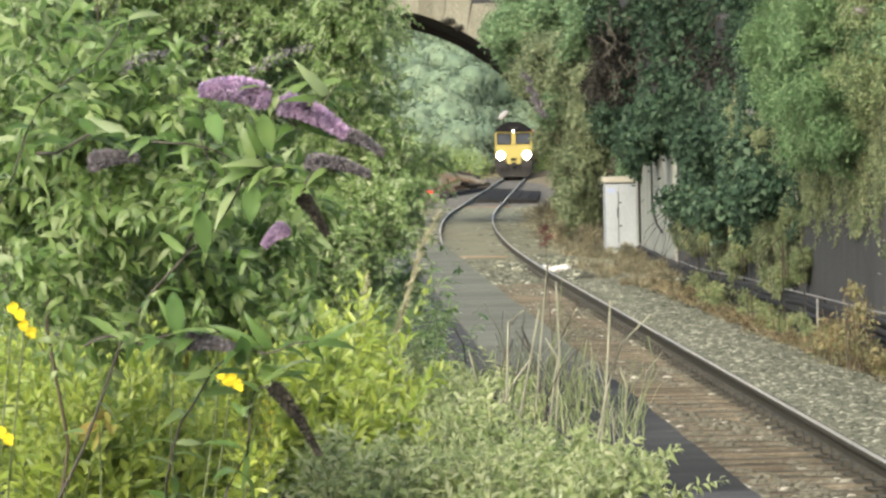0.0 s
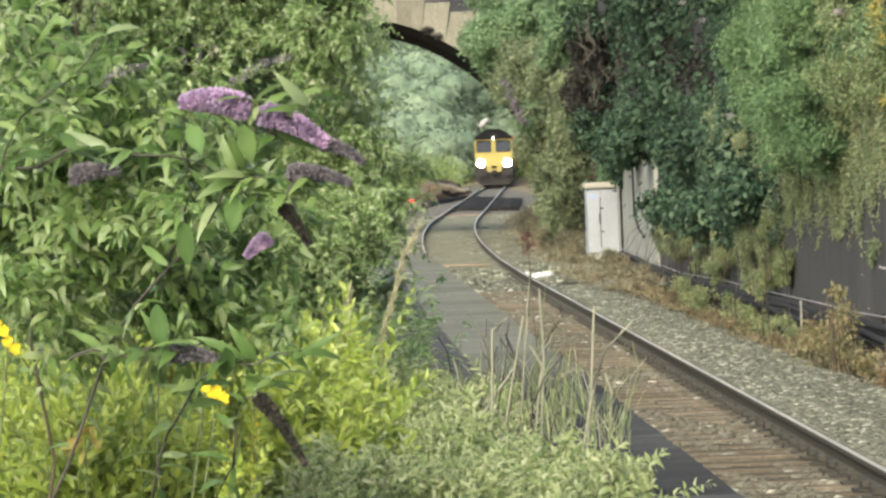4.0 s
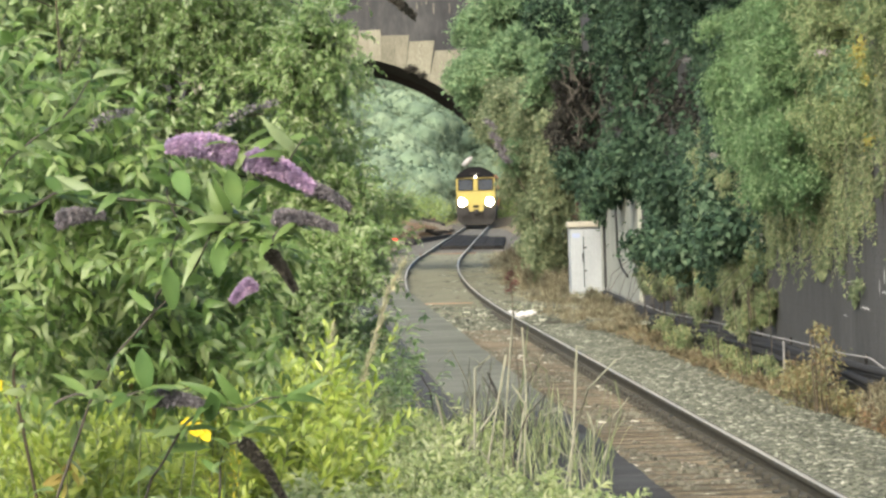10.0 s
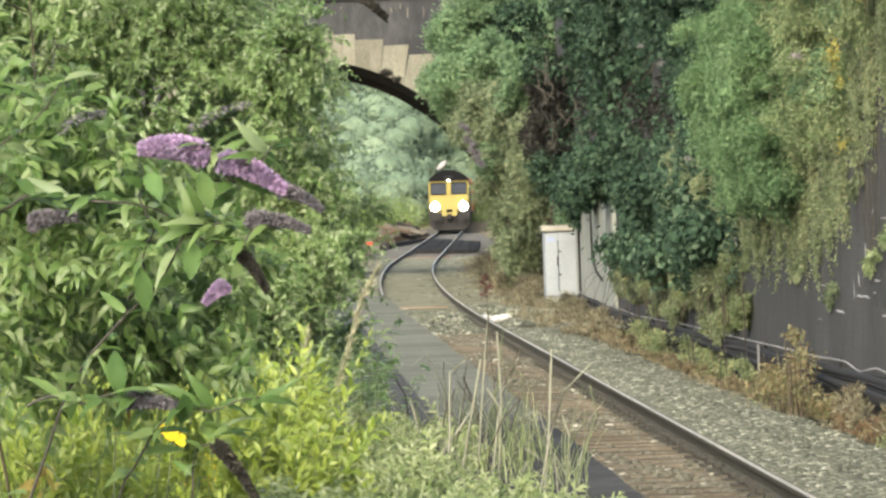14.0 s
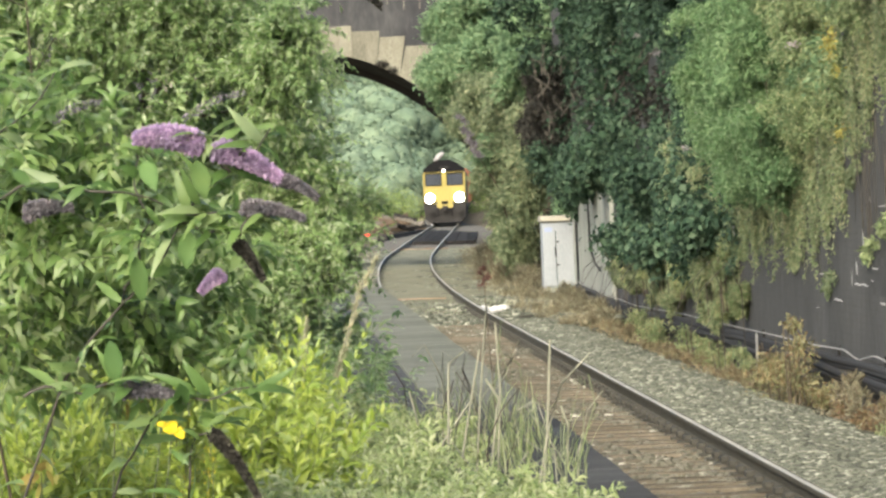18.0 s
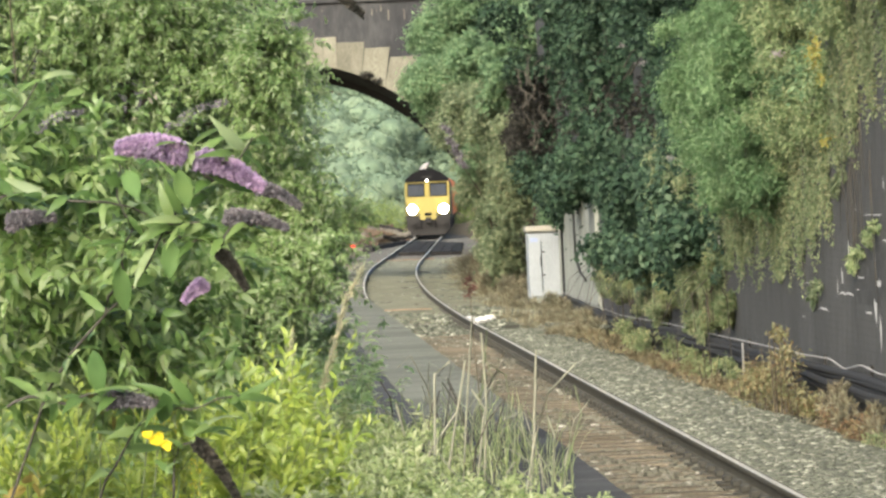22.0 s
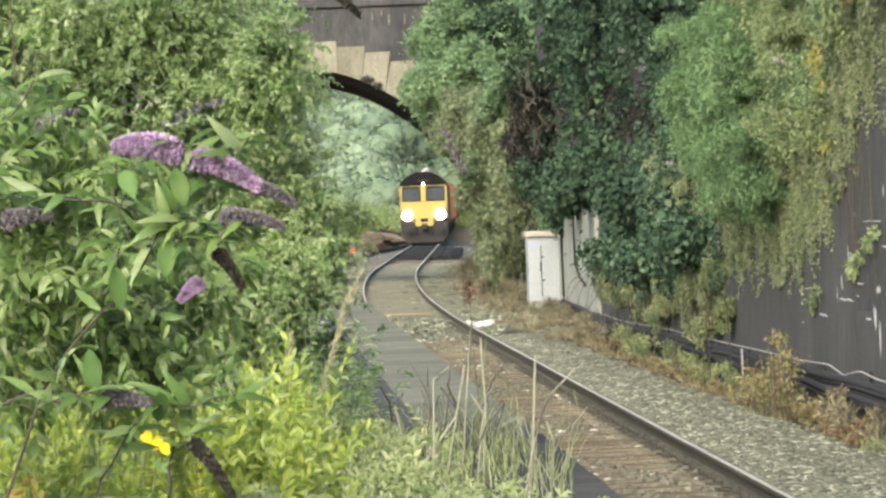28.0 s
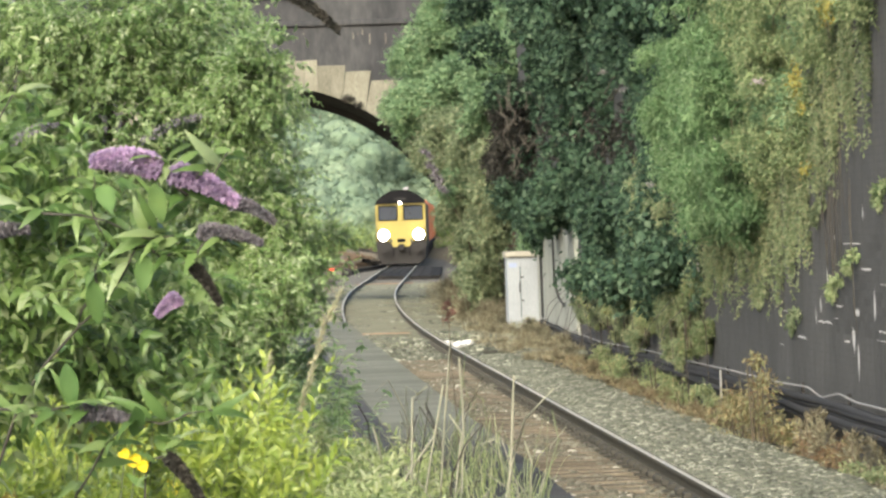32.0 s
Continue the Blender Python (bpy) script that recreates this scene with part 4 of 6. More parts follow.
# ---------------------------------------------------------------- lineside equipment
def make_cabinet():
    x0, x1, y0, y1 = 5.86, 6.62, 97.6, 98.3
    c = thing("equipment_cabinet", "tall pale grey steel lineside cabinet with double doors, on the verge", "cabinet", (x0, y0, -0.12))
    w_, d_, h_ = x1 - x0, y1 - y0, 1.6
    part("body", boxed(0, 0.03, 0.08, w_, d_, h_ - 0.1, 0.01), "cab_paint", c)
    for a, b in ((0.015, 0.285), (0.295, w_ - 0.015)):
        door = part("door", boxed(a, 0.0, 0.10, b, 0.035, h_ - 0.14, 0.008), "cab_paint", c)
    part("handle", boxed(0.26, -0.03, 0.75, 0.28, 0.0, 0.95, 0.004), "under", door)
    # shadow of the door seam, laid on as a thin dark strip
    part("seam_shadow", boxed(0.283, -0.004, 0.2, 0.297, 0.02, 1.3), "under", c, "dark strip standing in for the shadow in the door seam")
    part("top_cap", boxed(-0.04, -0.05, h_ - 0.1, w_ + 0.02, d_ + 0.04, h_ + 0.03, 0.02), "cab_cap", c, "weathered cream cabinet roof")
    part("plinth", boxed(0.02, 0.04, -0.2, w_ - 0.02, d_ - 0.02, 0.08), "concrete", c)
    # plain patch added in place of the blue scribble on the door
    part("scribble_patch", boxed(0.05, -0.004, 1.28, 0.22, 0.0, 1.38), "blue_mark", c, "small blue patch in place of a scribble")
    for k in range(5):
        part("vent_slat", boxed(0.44, -0.008, 1.20 + 0.03 * k, 0.66, 0.0, 1.215 + 0.03 * k), "cab_paint", c)
    part("hinge", boxed(0.30, -0.012, 1.05, 0.36, 0.0, 1.08), "under", c)
    part("hinge", boxed(0.30, -0.012, 0.55, 0.36, 0.0, 0.58), "under", c)


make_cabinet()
g = np.random.default_rng(97)
for i in range(11):
    x, z = g.uniform(0.5, 5.4), g.choice([7.85, 7.5, 8.5, 7.95]) + g.uniform(-0.22, 0.10)
    bm = bmesh.new()
    bmesh.ops.create_grid(bm, x_segments=3, y_segments=5, size=0.5)
    for v_ in bm.verts:
        k = 1 + 0.8 * noise.noise(Vector((v_.co.x * 5, v_.co.y * 6, i * 2.3)))
        v_.co = Vector((v_.co.x * 0.035 * k, 0, v_.co.y * (0.06 + 0.12 * (i % 3))))
    part("lime_stain", bm, "weathered", bridge, "pale lime stain on the brick", (x, BY - 0.006 if z < 8.0 else BY + 0.012, min(z, 7.88) if z < 8.05 else z))
pale = thing("concrete_panel", "pale concrete facing panel on the wall foot, ivy hanging over it", "wall panel", kind="structure")
v = [(6.57, 99.28, -0.4), (6.57, 99.28, 2.1), (6.245, 83.0, 2.1), (6.245, 83.0, -0.4), (6.70, 99.28, -0.4), (6.70, 99.28, 2.1), (6.355, 83.0, 2.1), (6.355, 83.0, -0.4)]
link("slab", arrays("slab", v, [(0, 1, 2, 3), (4, 7, 6, 5), (1, 5, 6, 2), (0, 4, 5, 1), (3, 2, 6, 7)]), "concrete", pale)
tubes("conduit", [([(6.37, 90.44, 2.0), (6.37, 90.27, 0.9), (6.34, 88.74, 0.62), (6.30, 86.7, 0.5)], 0.025, 0.025)], "black_cable", pale)
tubes("conduit", [([(6.47, 95.71, 1.9), (6.47, 95.54, 0.0)], 0.03, 0.03)], "black_cable", pale)

cable_run = thing("cable_run", "sagging black cables on brackets along the foot of the wall", "cables")
ys = np.linspace(25, 96, 260)
RUN = ([25, 41, 42.5, 43.8, 45.1, 46.2, 48.4, 53.4, 58.1, 64.2, 75, 84, 96], [0.37, 0.37, 0.36, 0.40, 0.31, 0.38, 0.35, 0.33, 0.30, 0.27, 0.12, 0.10, 0.11])


def sag(y, k):
    """Height of the k-th cable: the bundle hangs deepest at the near end."""
    deep = float(np.interp(y, [25, 45, 53, 64, 75, 96], [0.24, 0.24, 0.19, 0.18, 0.30, 0.30]))
    wave = 0.007 * math.sin(y * (0.9 + 0.23 * k) + 2.1 * k) + 0.012 * math.sin(y * 0.42 + 1.3 * k)
    if k == 0:
        return float(np.interp(y, *RUN))
    return float(np.interp(y, [25, 41, 48, 58, 64, 75, 96], [0.35, 0.35, 0.34, 0.30, 0.27, 0.12, 0.11])) - deep * k / 6 - 0.045 + wave


for k in range(7):
    fat = 0.010 if k == 0 else (0.038, 0.046, 0.034)[k % 3]
    tubes("cable", [([(wall_x(y) - 0.13 + 0.012 * math.sin(k * 2.2 + y * 0.31), y, sag(y, k)) for y in ys], fat, fat)],
          "silver" if k == 0 else "black_cable", cable_run, "pale galvanised top strand" if k == 0 else "")
for i, y in enumerate(np.arange(29, 95, 3.6)):
    part("bracket", boxed(wall_x(y) - 0.08, y, -0.3, wall_x(y) - 0.05, y + 0.03, sag(y, 0) + 0.02), "under", cable_run)


def make_red_stop(x, y):
    s = thing("stop_marker", "pale concrete block with a red lamp on top beside the line", "marker", (x, y, -0.3))
    part("block", boxed(-0.3, -0.2, 0, 0.45, 0.3, 0.42, 0.03), "weathered", s)
    part("lamp", boxed(-0.11, -0.12, 0.43, 0.11, 0.03, 0.57, 0.04), "red_lamp", s, "glowing red lamp")
    part("beam", boxed(0.46, 0.0, 0.2, 0.9, 0.4, 0.5, 0.02), "under", s)


make_red_stop(4.35, 205.0)
for k, (x, y) in enumerate(((3.95, 84.8), (4.12, 84.0), (4.3, 85.0))):
    bm = bmesh.new()
    bmesh.ops.create_icosphere(bm, subdivisions=3, radius=0.09)
    for v_ in bm.verts:
        v_.co *= 1 + 0.35 * noise.noise(v_.co * 14 + Vector((k, 0, 0)))
        v_.co.z = v_.co.z * 0.75 + 0.06
        v_.co.x *= 1.4
    tagged(part("plastic_bag", bm, "white_bag", at=(x, y, -0.16)), "crumpled white plastic bag on the ballast", "bag", "litter bags")
pipe = tagged(tubes("cross_pipe", [([(2.0, 94.7, -0.10), (3.0, 94.2, -0.09), (3.6, 94.4, -0.10)], 0.014, 0.014)], "orange_pipe"), "rusty orange pipe lying across the trackbed", "pipe")
tagged(part("rust_bar", boxed(4.6, 173.5, -0.16, 6.8, 173.7, -0.09, 0.02), "rust"), "rusty bar lying across the trackbed", "bar")
g = np.random.default_rng(5)
for k in range(26):
    L = g.uniform(0.8, 2.4)
    c = (6.2 + 2.0 * g.random(), 253 + 5 * g.random(), 0.0)
    ob = tagged(part("scrap_timber", boxed(-L / 2, -0.1, -0.09, L / 2, 0.1, 0.09, 0.02), ("weathered", "bark", "bark", "weathered", "black_timber")[k % 5], at=c), "old rotten sleeper end in a scrap heap", "scrap", "scrap heap")
    ob.rotation_euler = (0, g.uniform(-0.45, 0.45), g.uniform(-0.6, 0.6))
    ob.location.z = -0.15 + 1.2 * g.random() * (1 - abs(c[0] - 7.3) / 1.3)

dish = thing("pale_dish", "pale grey round dish on a post beyond the train", "dish", (14.24, 377, 0))
bm = bmesh.new()
bmesh.ops.create_uvsphere(bm, u_segments=20, v_segments=10, radius=0.5)
for v_ in bm.verts:
    v_.co = Vector((v_.co.x * 1.12, v_.co.y * 0.35, v_.co.z * 0.46))
part("reflector", bm, "pale_board", dish, "", (0, 0, 4.84)).rotation_euler = (0, -0.72, 0)
tubes("post", [([(0, 0.1, -0.3), (0, 0.1, 4.82)], 0.07, 0.06)], "under", dish)

# ---------------------------------------------------------------- vegetation
def trunk_lines(base, top, r, limbs, seed, spread=1.0):
    g = np.random.default_rng(seed)
    b, t = np.array(base, float), np.array(top, float)
    main = [b + (t - b) * k + g.normal(size=3) * 0.06 * spread * (0 < k < 1) for k in np.linspace(0, 1, 6)]
    lines = [(main, r, r * 0.35)]
    for i in range(limbs):
        k = g.uniform(0.3, 0.95)
        s = b + (t - b) * k
        d = unit(g.normal(size=3) * np.array([1, 1, 0.4]) + np.array([0, 0, 0.7])) * spread * g.uniform(0.5, 1.0)
        lines.append(([s, s + d * 0.5 + g.normal(size=3) * 0.08 * spread, s + d], r * 0.4, r * 0.08))
    return lines


# far wooded hill: woods nobody could count
clumps = []
g = np.random.default_rng(11)
for i in range(1900):
    y = 377 + 253 * g.random() ** 1.3
    x = g.uniform(-0.018, 0.059) * y + g.normal() * 6
    if y < 448 and abs(x - 5.0833 - (y - 161.5) / 20.4) < 3.6:
        continue
    s = g.uniform(0.8, 2.2)
    clumps.append((x, y, float(ground_height(np.array(x), np.array(y))) + s * g.uniform(0.5, 1.8), s, s, s * 0.9))
for i in range(900):
    y = 385 + 195 * g.random() if i % 2 else 446 + 45 * g.random()
    off = g.uniform(-10, 10)
    if y < 448 and abs(off) < 3.6:
        continue
    x = 5.0833 + (y - 161.5) / 20.4 + off
    s = g.uniform(0.9, 2.2)
    clumps.append((x, y, float(ground_height(np.array(x), np.array(y))) + s * g.uniform(0.5, 1.6), s, s, s * 0.9))
woods = thing("hill_woods", "wooded hillside beyond the bridge, distance haze put into its pale green", "woods", kind="stuff")
crown("foliage", clumps, 230000, 0.37, 0.28, "hazed_tree", woods, seed=12, fill=0.12, tidy=True)
core_v, core_f = [], []
ico = bmesh.new()
bmesh.ops.create_icosphere(ico, subdivisions=2, radius=0.68)
unit_v = np.array([v_.co[:] for v_ in ico.verts])
faces_ = np.array([[v_.index for v_ in f_.verts] for f_ in ico.faces])
ico.free()
for k, c in enumerate(clumps):
    a = unit_v * 4.0 + k * 1.7
    knob = 1 + 0.26 * np.sin(a[:, 0] * 1.3) * np.sin(a[:, 1] * 1.1 + 1) * np.sin(a[:, 2] * 1.2 + 2) + 0.05 * np.sin(a[:, 0] * 3.1 + a[:, 2] * 2.3)
    core_v.append(unit_v * knob[:, None] * np.array(c[3:]) + np.array(c[:3]))
    core_f.append(faces_ + k * len(unit_v))
me = arrays("inner_foliage", np.concatenate(core_v), np.concatenate(core_f))
me.shade_smooth()
link("inner_foliage", me, "hazed_tree", woods)
tubes("trunk_mass", [([(c[0], c[1], c[2] - c[5] * 1.6), (c[0], c[1], c[2])], 0.2, 0.1) for c in clumps[::4]], "bark", woods)

# scrub on the far side of the bridge
for k, (x, y, rx, rz, n) in enumerate(((0.6, 163.2, 1.5, 1.2, 6000), (1.7, 200.6, 1.2, 1.2, 6000), (3.0, 241.4, 1.8, 1.3, 6000), (6.5, 299.2, 3.0, 1.6, 4500), (0.5, 217.6, 2.6, 2.2, 5000), (8.0, 340, 3.5, 1.9, 4500), (1.5, 272, 4.0, 2.8, 6000), (15.8, 348.5, 2.5, 2.2, 4000))):
    s = thing("scrub_bush", "rough light green scrub beside the far line", "bush", (0, 0, 0), "far scrub")
    crown("foliage", lumps((x, y, rz * 0.55 - 0.3), (rx, 2.0, rz * 0.75), 26, rx * 0.4, 60 + k), n, 0.16, 0.09, "mid_green", s, seed=80 + k)
    bars("branch", trunk_lines((x, y, -0.35), (x, y, rz), 0.06, 8, 90 + k, rx), "twig", s)

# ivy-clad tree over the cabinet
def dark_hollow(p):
    """The bare shaded belt half-way up the ivy, its shade carried by near-black growth among withered stems."""
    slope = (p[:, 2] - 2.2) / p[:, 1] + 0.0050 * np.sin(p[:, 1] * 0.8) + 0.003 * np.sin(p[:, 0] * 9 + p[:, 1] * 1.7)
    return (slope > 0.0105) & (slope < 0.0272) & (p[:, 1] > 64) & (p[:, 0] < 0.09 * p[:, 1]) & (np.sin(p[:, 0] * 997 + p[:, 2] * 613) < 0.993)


ivy = thing("ivy_tree", "large tree smothered in dark glossy ivy, overhanging the wall", "tree")
bars("trunk_and_limb", trunk_lines((7.6, 94.5, -0.3), (7.2, 93.5, 7.6), 0.28, 14, 21, 1.6), "bark", ivy)
g = np.random.default_rng(22)
big = []
for i in range(120):
    y = g.uniform(58.5, 92)
    z = g.uniform(0.4, 8.2)
    shy = 0.5 if (y < 71 and 2.2 < z < 4.9) else 0.0
    if y > 74 and z < 2.25:
        continue
    big.append((wall_x(y) + 0.12 + shy - 0.50 * g.random() ** 1.3 - 0.10 * max(0, z - 4.5) * g.random(), y, z, g.uniform(0.3, 0.58), g.uniform(0.7, 1.4), g.uniform(0.26, 0.5)))
for x, y, z, rx, ry, rz in ((6.5, 94, 6.3, 0.6, 1.5, 0.55), (5.75, 96, 7.2, 0.7, 1.5, 0.6), (6.3, 95, 8.2, 0.8, 1.6, 0.7), (5.5, 97, 5.9, 0.5, 1.2, 0.42), (6.9, 93, 5.6, 0.4, 1.2, 0.4), (5.2, 98, 6.7, 0.5, 1.2, 0.4), (6.0, 98, 2.75, 0.3, 0.8, 0.4), (6.35, 95.5, 2.35, 0.28, 0.7, 0.42), (6.5, 95.3, 1.95, 0.13, 0.5, 0.45), (6.9, 92, 3.2, 0.35, 1, 0.5), (7.0, 91, 4.3, 0.4, 1, 0.45), (6.6, 89, 2.4, 0.25, 1.2, 0.35), (5.5, 98, 7.9, 0.6, 1.2, 0.5), (6.9, 98, 4.2, 0.5, 1, 0.6), (6.5, 95, 4.7, 0.26, 0.8, 0.3), (6.05, 96, 3.5, 0.26, 0.8, 0.35), (6.45, 96, 3.1, 0.2, 0.8, 0.25), (5.9, 97, 5.0, 0.3, 0.8, 0.3), (6.62, 97.6, 2.4, 0.3, 0.6, 0.3), (6.3, 94.5, 2.25, 0.2, 1.0, 0.3), (6.25, 91.5, 2.25, 0.2, 1.5, 0.28), (6.2, 88, 2.2, 0.2, 1.5, 0.3), (6.85, 96, 5.0, 0.45, 1, 0.5), (7.2, 99, 3.0, 0.6, 1, 0.8), (7.05, 95, 6.9, 0.5, 1, 0.8), (7.0, 94, 8.3, 0.6, 1, 0.8), (7.3, 97, 5.6, 0.6, 1, 0.8)):
    big.append((x, y, z, rx, ry, rz))
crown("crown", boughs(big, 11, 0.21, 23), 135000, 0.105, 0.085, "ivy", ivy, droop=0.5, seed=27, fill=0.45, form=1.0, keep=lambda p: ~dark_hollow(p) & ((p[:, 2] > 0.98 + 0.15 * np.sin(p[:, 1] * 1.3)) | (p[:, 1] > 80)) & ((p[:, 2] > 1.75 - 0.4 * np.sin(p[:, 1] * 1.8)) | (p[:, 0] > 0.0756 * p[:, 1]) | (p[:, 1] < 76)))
n = 60000
y = 57 + 40 * g.random(n) ** 1.1
z = 0.5 + 8 * g.random(n)
p = np.stack([np.where(y < 64.6, 5.95, 5.95 + (y - 64.6) * 0.02) - 0.02 - 0.16 * g.random(n), y, z], 1)
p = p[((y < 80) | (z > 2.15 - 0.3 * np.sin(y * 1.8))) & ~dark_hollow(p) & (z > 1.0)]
leaves("clinging_layer", p, np.array([-0.2, -0.3, -0.5]) + 0.5 * g.normal(size=p.shape), np.array([-0.8, -0.4, 0.5]) + 0.4 * g.normal(size=p.shape), 0.085, 0.07, "ivy", ivy)
# the hollow's shade is put into the near-black colour of this growth
crown("withered_growth", np.concatenate([boughs(lumps((6.45, 98.6, 3.9), (0.55, 0.6, 1.1), 13, 0.4, 29), 8, 0.2, 30), np.array([(wall_x(v_) + 0.05, v_, 2.2 + (0.013 + 0.012 * g.random()) * v_, 0.1, 0.7, 0.3) for v_ in g.uniform(65, 96, 150)])]), 62000, 0.10, 0.045, "dead_and_shade", ivy, "withered growth coloured near-black for the shade of a hollow", droop=0.7, seed=31, fill=0.8)
lines = []
for i in range(34):
    x, y, z = g.uniform(5.55, 6.85), g.uniform(90, 97), g.uniform(2.9, 5.2)
    lines.append(([(x, y, z), (x + g.normal() * 0.12, y, z + 0.25), (x + g.normal() * 0.3, y + 0.1, z + g.uniform(0.3, 0.8))], 0.018, 0.006))
for i in range(22):
    y, z = g.uniform(66, 84), g.uniform(2.6, 4.4)
    x = wall_x(y) - 0.3
    lines.append(([(x, y, z), (x + 0.12 + 0.06 * g.normal(), y - 0.3, z + 0.22), (x + 0.2 + g.normal() * 0.14, y - 0.6, z + g.uniform(0.2, 0.55))], 0.014, 0.006))
bars("bare_twig", lines, "pale_twig", ivy)

# mixed shrubs in front of the bridge
for k, (x, y, z, rx, rz, n, m, hue) in enumerate(((6.0, 120.7, 8.3, 1.0, 1.5, 16000, "shrub", "green"), (5.3, 119, 6.4, 0.85, 1.2, 18000, "shrub", "green"), (5.55, 114.8, 4.3, 0.75, 1.0, 19000, "olive", "olive green"), (6.0, 113.9, 2.2, 0.85, 1.8, 28000, "olive", "brownish olive"), (6.0, 108.5, 3.9, 0.75, 1.0, 16000, "olive", "olive green"), (6.3, 107.1, 5.6, 0.9, 2.2, 24000, "shrub", "green"), (5.75, 116, 5.6, 0.9, 1.2, 16000, "shrub", "green"), (5.9, 118, 7.6, 0.9, 1.3, 14000, "shrub", "green"), (6.9, 120, 6.0, 1.0, 3.0, 14000, "shrub", "green"), (4.72, 117.3, 5.1, 0.9, 0.75, 15000, "shrub", "green"), (5.15, 115.5, 3.9, 0.6, 0.6, 9000, "olive", "olive green"), (4.95, 119, 6.6, 0.7, 0.8, 9000, "shrub", "green"), (7.0, 115.6, 8.6, 1.8, 1.8, 9000, "shrub", "green"), (6.05, 105.4, 2.6, 0.55, 1.9, 18000, "olive", "olive green"), (6.75, 101.5, 2.4, 0.4, 1.6, 9000, "shrub", "green"), (7.2, 112.2, 3.5, 1.0, 3.5, 14000, "olive", "brownish olive"), (5.95, 109.2, 0.7, 0.55, 0.8, 9000, "olive", "brownish olive"))):
    s = thing("lineside_shrub", "tall tangled " + hue + " shrub growing against the wall", "shrub", (0, 0, 0), "wall shrubs")
    bars("branch", trunk_lines((max(6.3, x + 0.9), y, -0.3), (x + 0.5, y, z + rz * 0.5), 0.06, 14, 30 + k, rx * 0.8), "bark", s)
    crown("crown", boughs(lumps((x, y, z), (rx * 0.72, 1.3, rz * 0.85), 34, rx * 0.38, 40 + k, 0.15), 7, 0.23, 45 + k), int(n * 1.15), 0.122, 0.058, m, s, droop=0.35, seed=50 + k, fill=0.7, form=0.7)

far_bud = thing("flowering_shrub", "straggling shrub with faded mauve flower spikes beside the arch", "shrub")
bars("stem", [([(6.4, 113.2, -0.3), (5.7, 112.9, 2.2), (4.9, 112.2, 3.7)], 0.03, 0.01), ([(6.4, 113.2, 0.5), (5.8, 112.6, 2.0), (5.2, 112.2, 3.0)], 0.02, 0.008)], "twig", far_bud)
for k, (x, z) in enumerate(((4.72, 4.0), (4.83, 3.66), (4.94, 3.42), (5.06, 3.15))):
    g_ = np.random.default_rng(600 + k)
    n = 160
    u = g_.random(n)
    p = np.stack([x + 0.22 * u, np.full(n, 112.0), z - 0.20 * u], 1) + g_.normal(size=(n, 3)) * 0.035
    leaves("flower_spike", p, g_.normal(size=(n, 3)), g_.normal(size=(n, 3)), 0.06, 0.05, "faded", far_bud)
crown("foliage", lumps((5.6, 112.7, 3.0), (0.4, 0.5, 0.8), 10, 0.2, 610), 2500, 0.11, 0.04, "shrub", far_bud, seed=611, fill=0.8)

nest = thing("arch_tuft", "brown withered tuft growing from the arch ring", "weeds")
crown("foliage", [(3.45, 132.47, 5.92, 0.2, 0.08, 0.08), (3.75, 132.47, 5.72, 0.14, 0.08, 0.06)], 420, 0.09, 0.025, "dead_and_shade", nest, seed=660, fill=0.9)
bars("stem", [([(3.5, 132.55, 5.77), (3.55, 132.4, 5.97)], 0.01, 0.004)], "twig", nest)

# creeper over the retaining wall
def billows(name, label, rows, per, n_leaf, leaf, wide, material, seed, droop=0.35, sub=0.12):
    c = thing(name, label, "creeper", (0, 0, 0), "wall creepers")
    crown("foliage", boughs(rows, per, sub, seed), n_leaf, leaf, wide, material, c, droop=droop, seed=seed + 1, keep=lambda p: p[:, 0] < 6.7, fill=0.6, form=0.8)
    g = np.random.default_rng(seed + 2)
    for i in range(14):
        x, y, z = rows[int(g.integers(len(rows)))][:3]
        tubes("stem", [([(x, y - 0.3, z), (x - 0.10, y - 0.4 + g.normal() * 0.2, z - 0.15), (x - 0.08, y - 0.3, z - 0.32)], 0.010, 0.004)], "twig", c)
    return c


def hem(y):
    """Height to which the creeper hangs down the wall."""
    return float(np.interp(y, [33, 42, 43, 44, 45, 46, 47.5, 50, 54, 56.5, 58, 66], [3.6, 3.3, 3.15, 2.9, 2.5, 2.15, 1.7, 1.5, 1.45, 1.35, 0.9, 1.0]))


g = np.random.default_rng(61)
fresh_rows, pale_rows, shade_rows = [], [], []
while len(fresh_rows) < 120:
    y, z = g.uniform(50, 60), g.uniform(2.0, 4.5)
    edge = np.interp(z, [2.0, 2.3, 2.63, 3.4, 3.96, 4.2, 4.35, 4.5], [54.5, 55.6, 57.0, 58.8, 57.6, 55.0, 52.0, 48])
    if y < edge:
        s = g.uniform(0.15, 0.34)
        fresh_rows.append((5.9 - s * 0.4 - 0.38 * g.random() * np.clip((z - 1.9) / 0.8, 0.15, 1), y, z, s, s * 1.7, s * 0.9))
while len(fresh_rows) < 165:
    y, z = g.uniform(46.5, 54.5), g.uniform(4.7, 6.9)
    s = g.uniform(0.16, 0.36)
    fresh_rows.append((5.8 - 0.4 * g.random(), y, z, s, s * 1.7, s * 0.9))
while len(shade_rows) < 60:
    y, z = g.uniform(45, 60), g.uniform(2.4, 6.6)
    s = g.uniform(0.15, 0.3)
    shade_rows.append((5.95 - 0.15 * g.random(), y, z, s, s * 1.8, s * 0.9))
billows("green_creeper", "fresh green creeper billowing over the top of the wall", fresh_rows, 13, 130000, 0.060, 0.026, "fresh", 611)
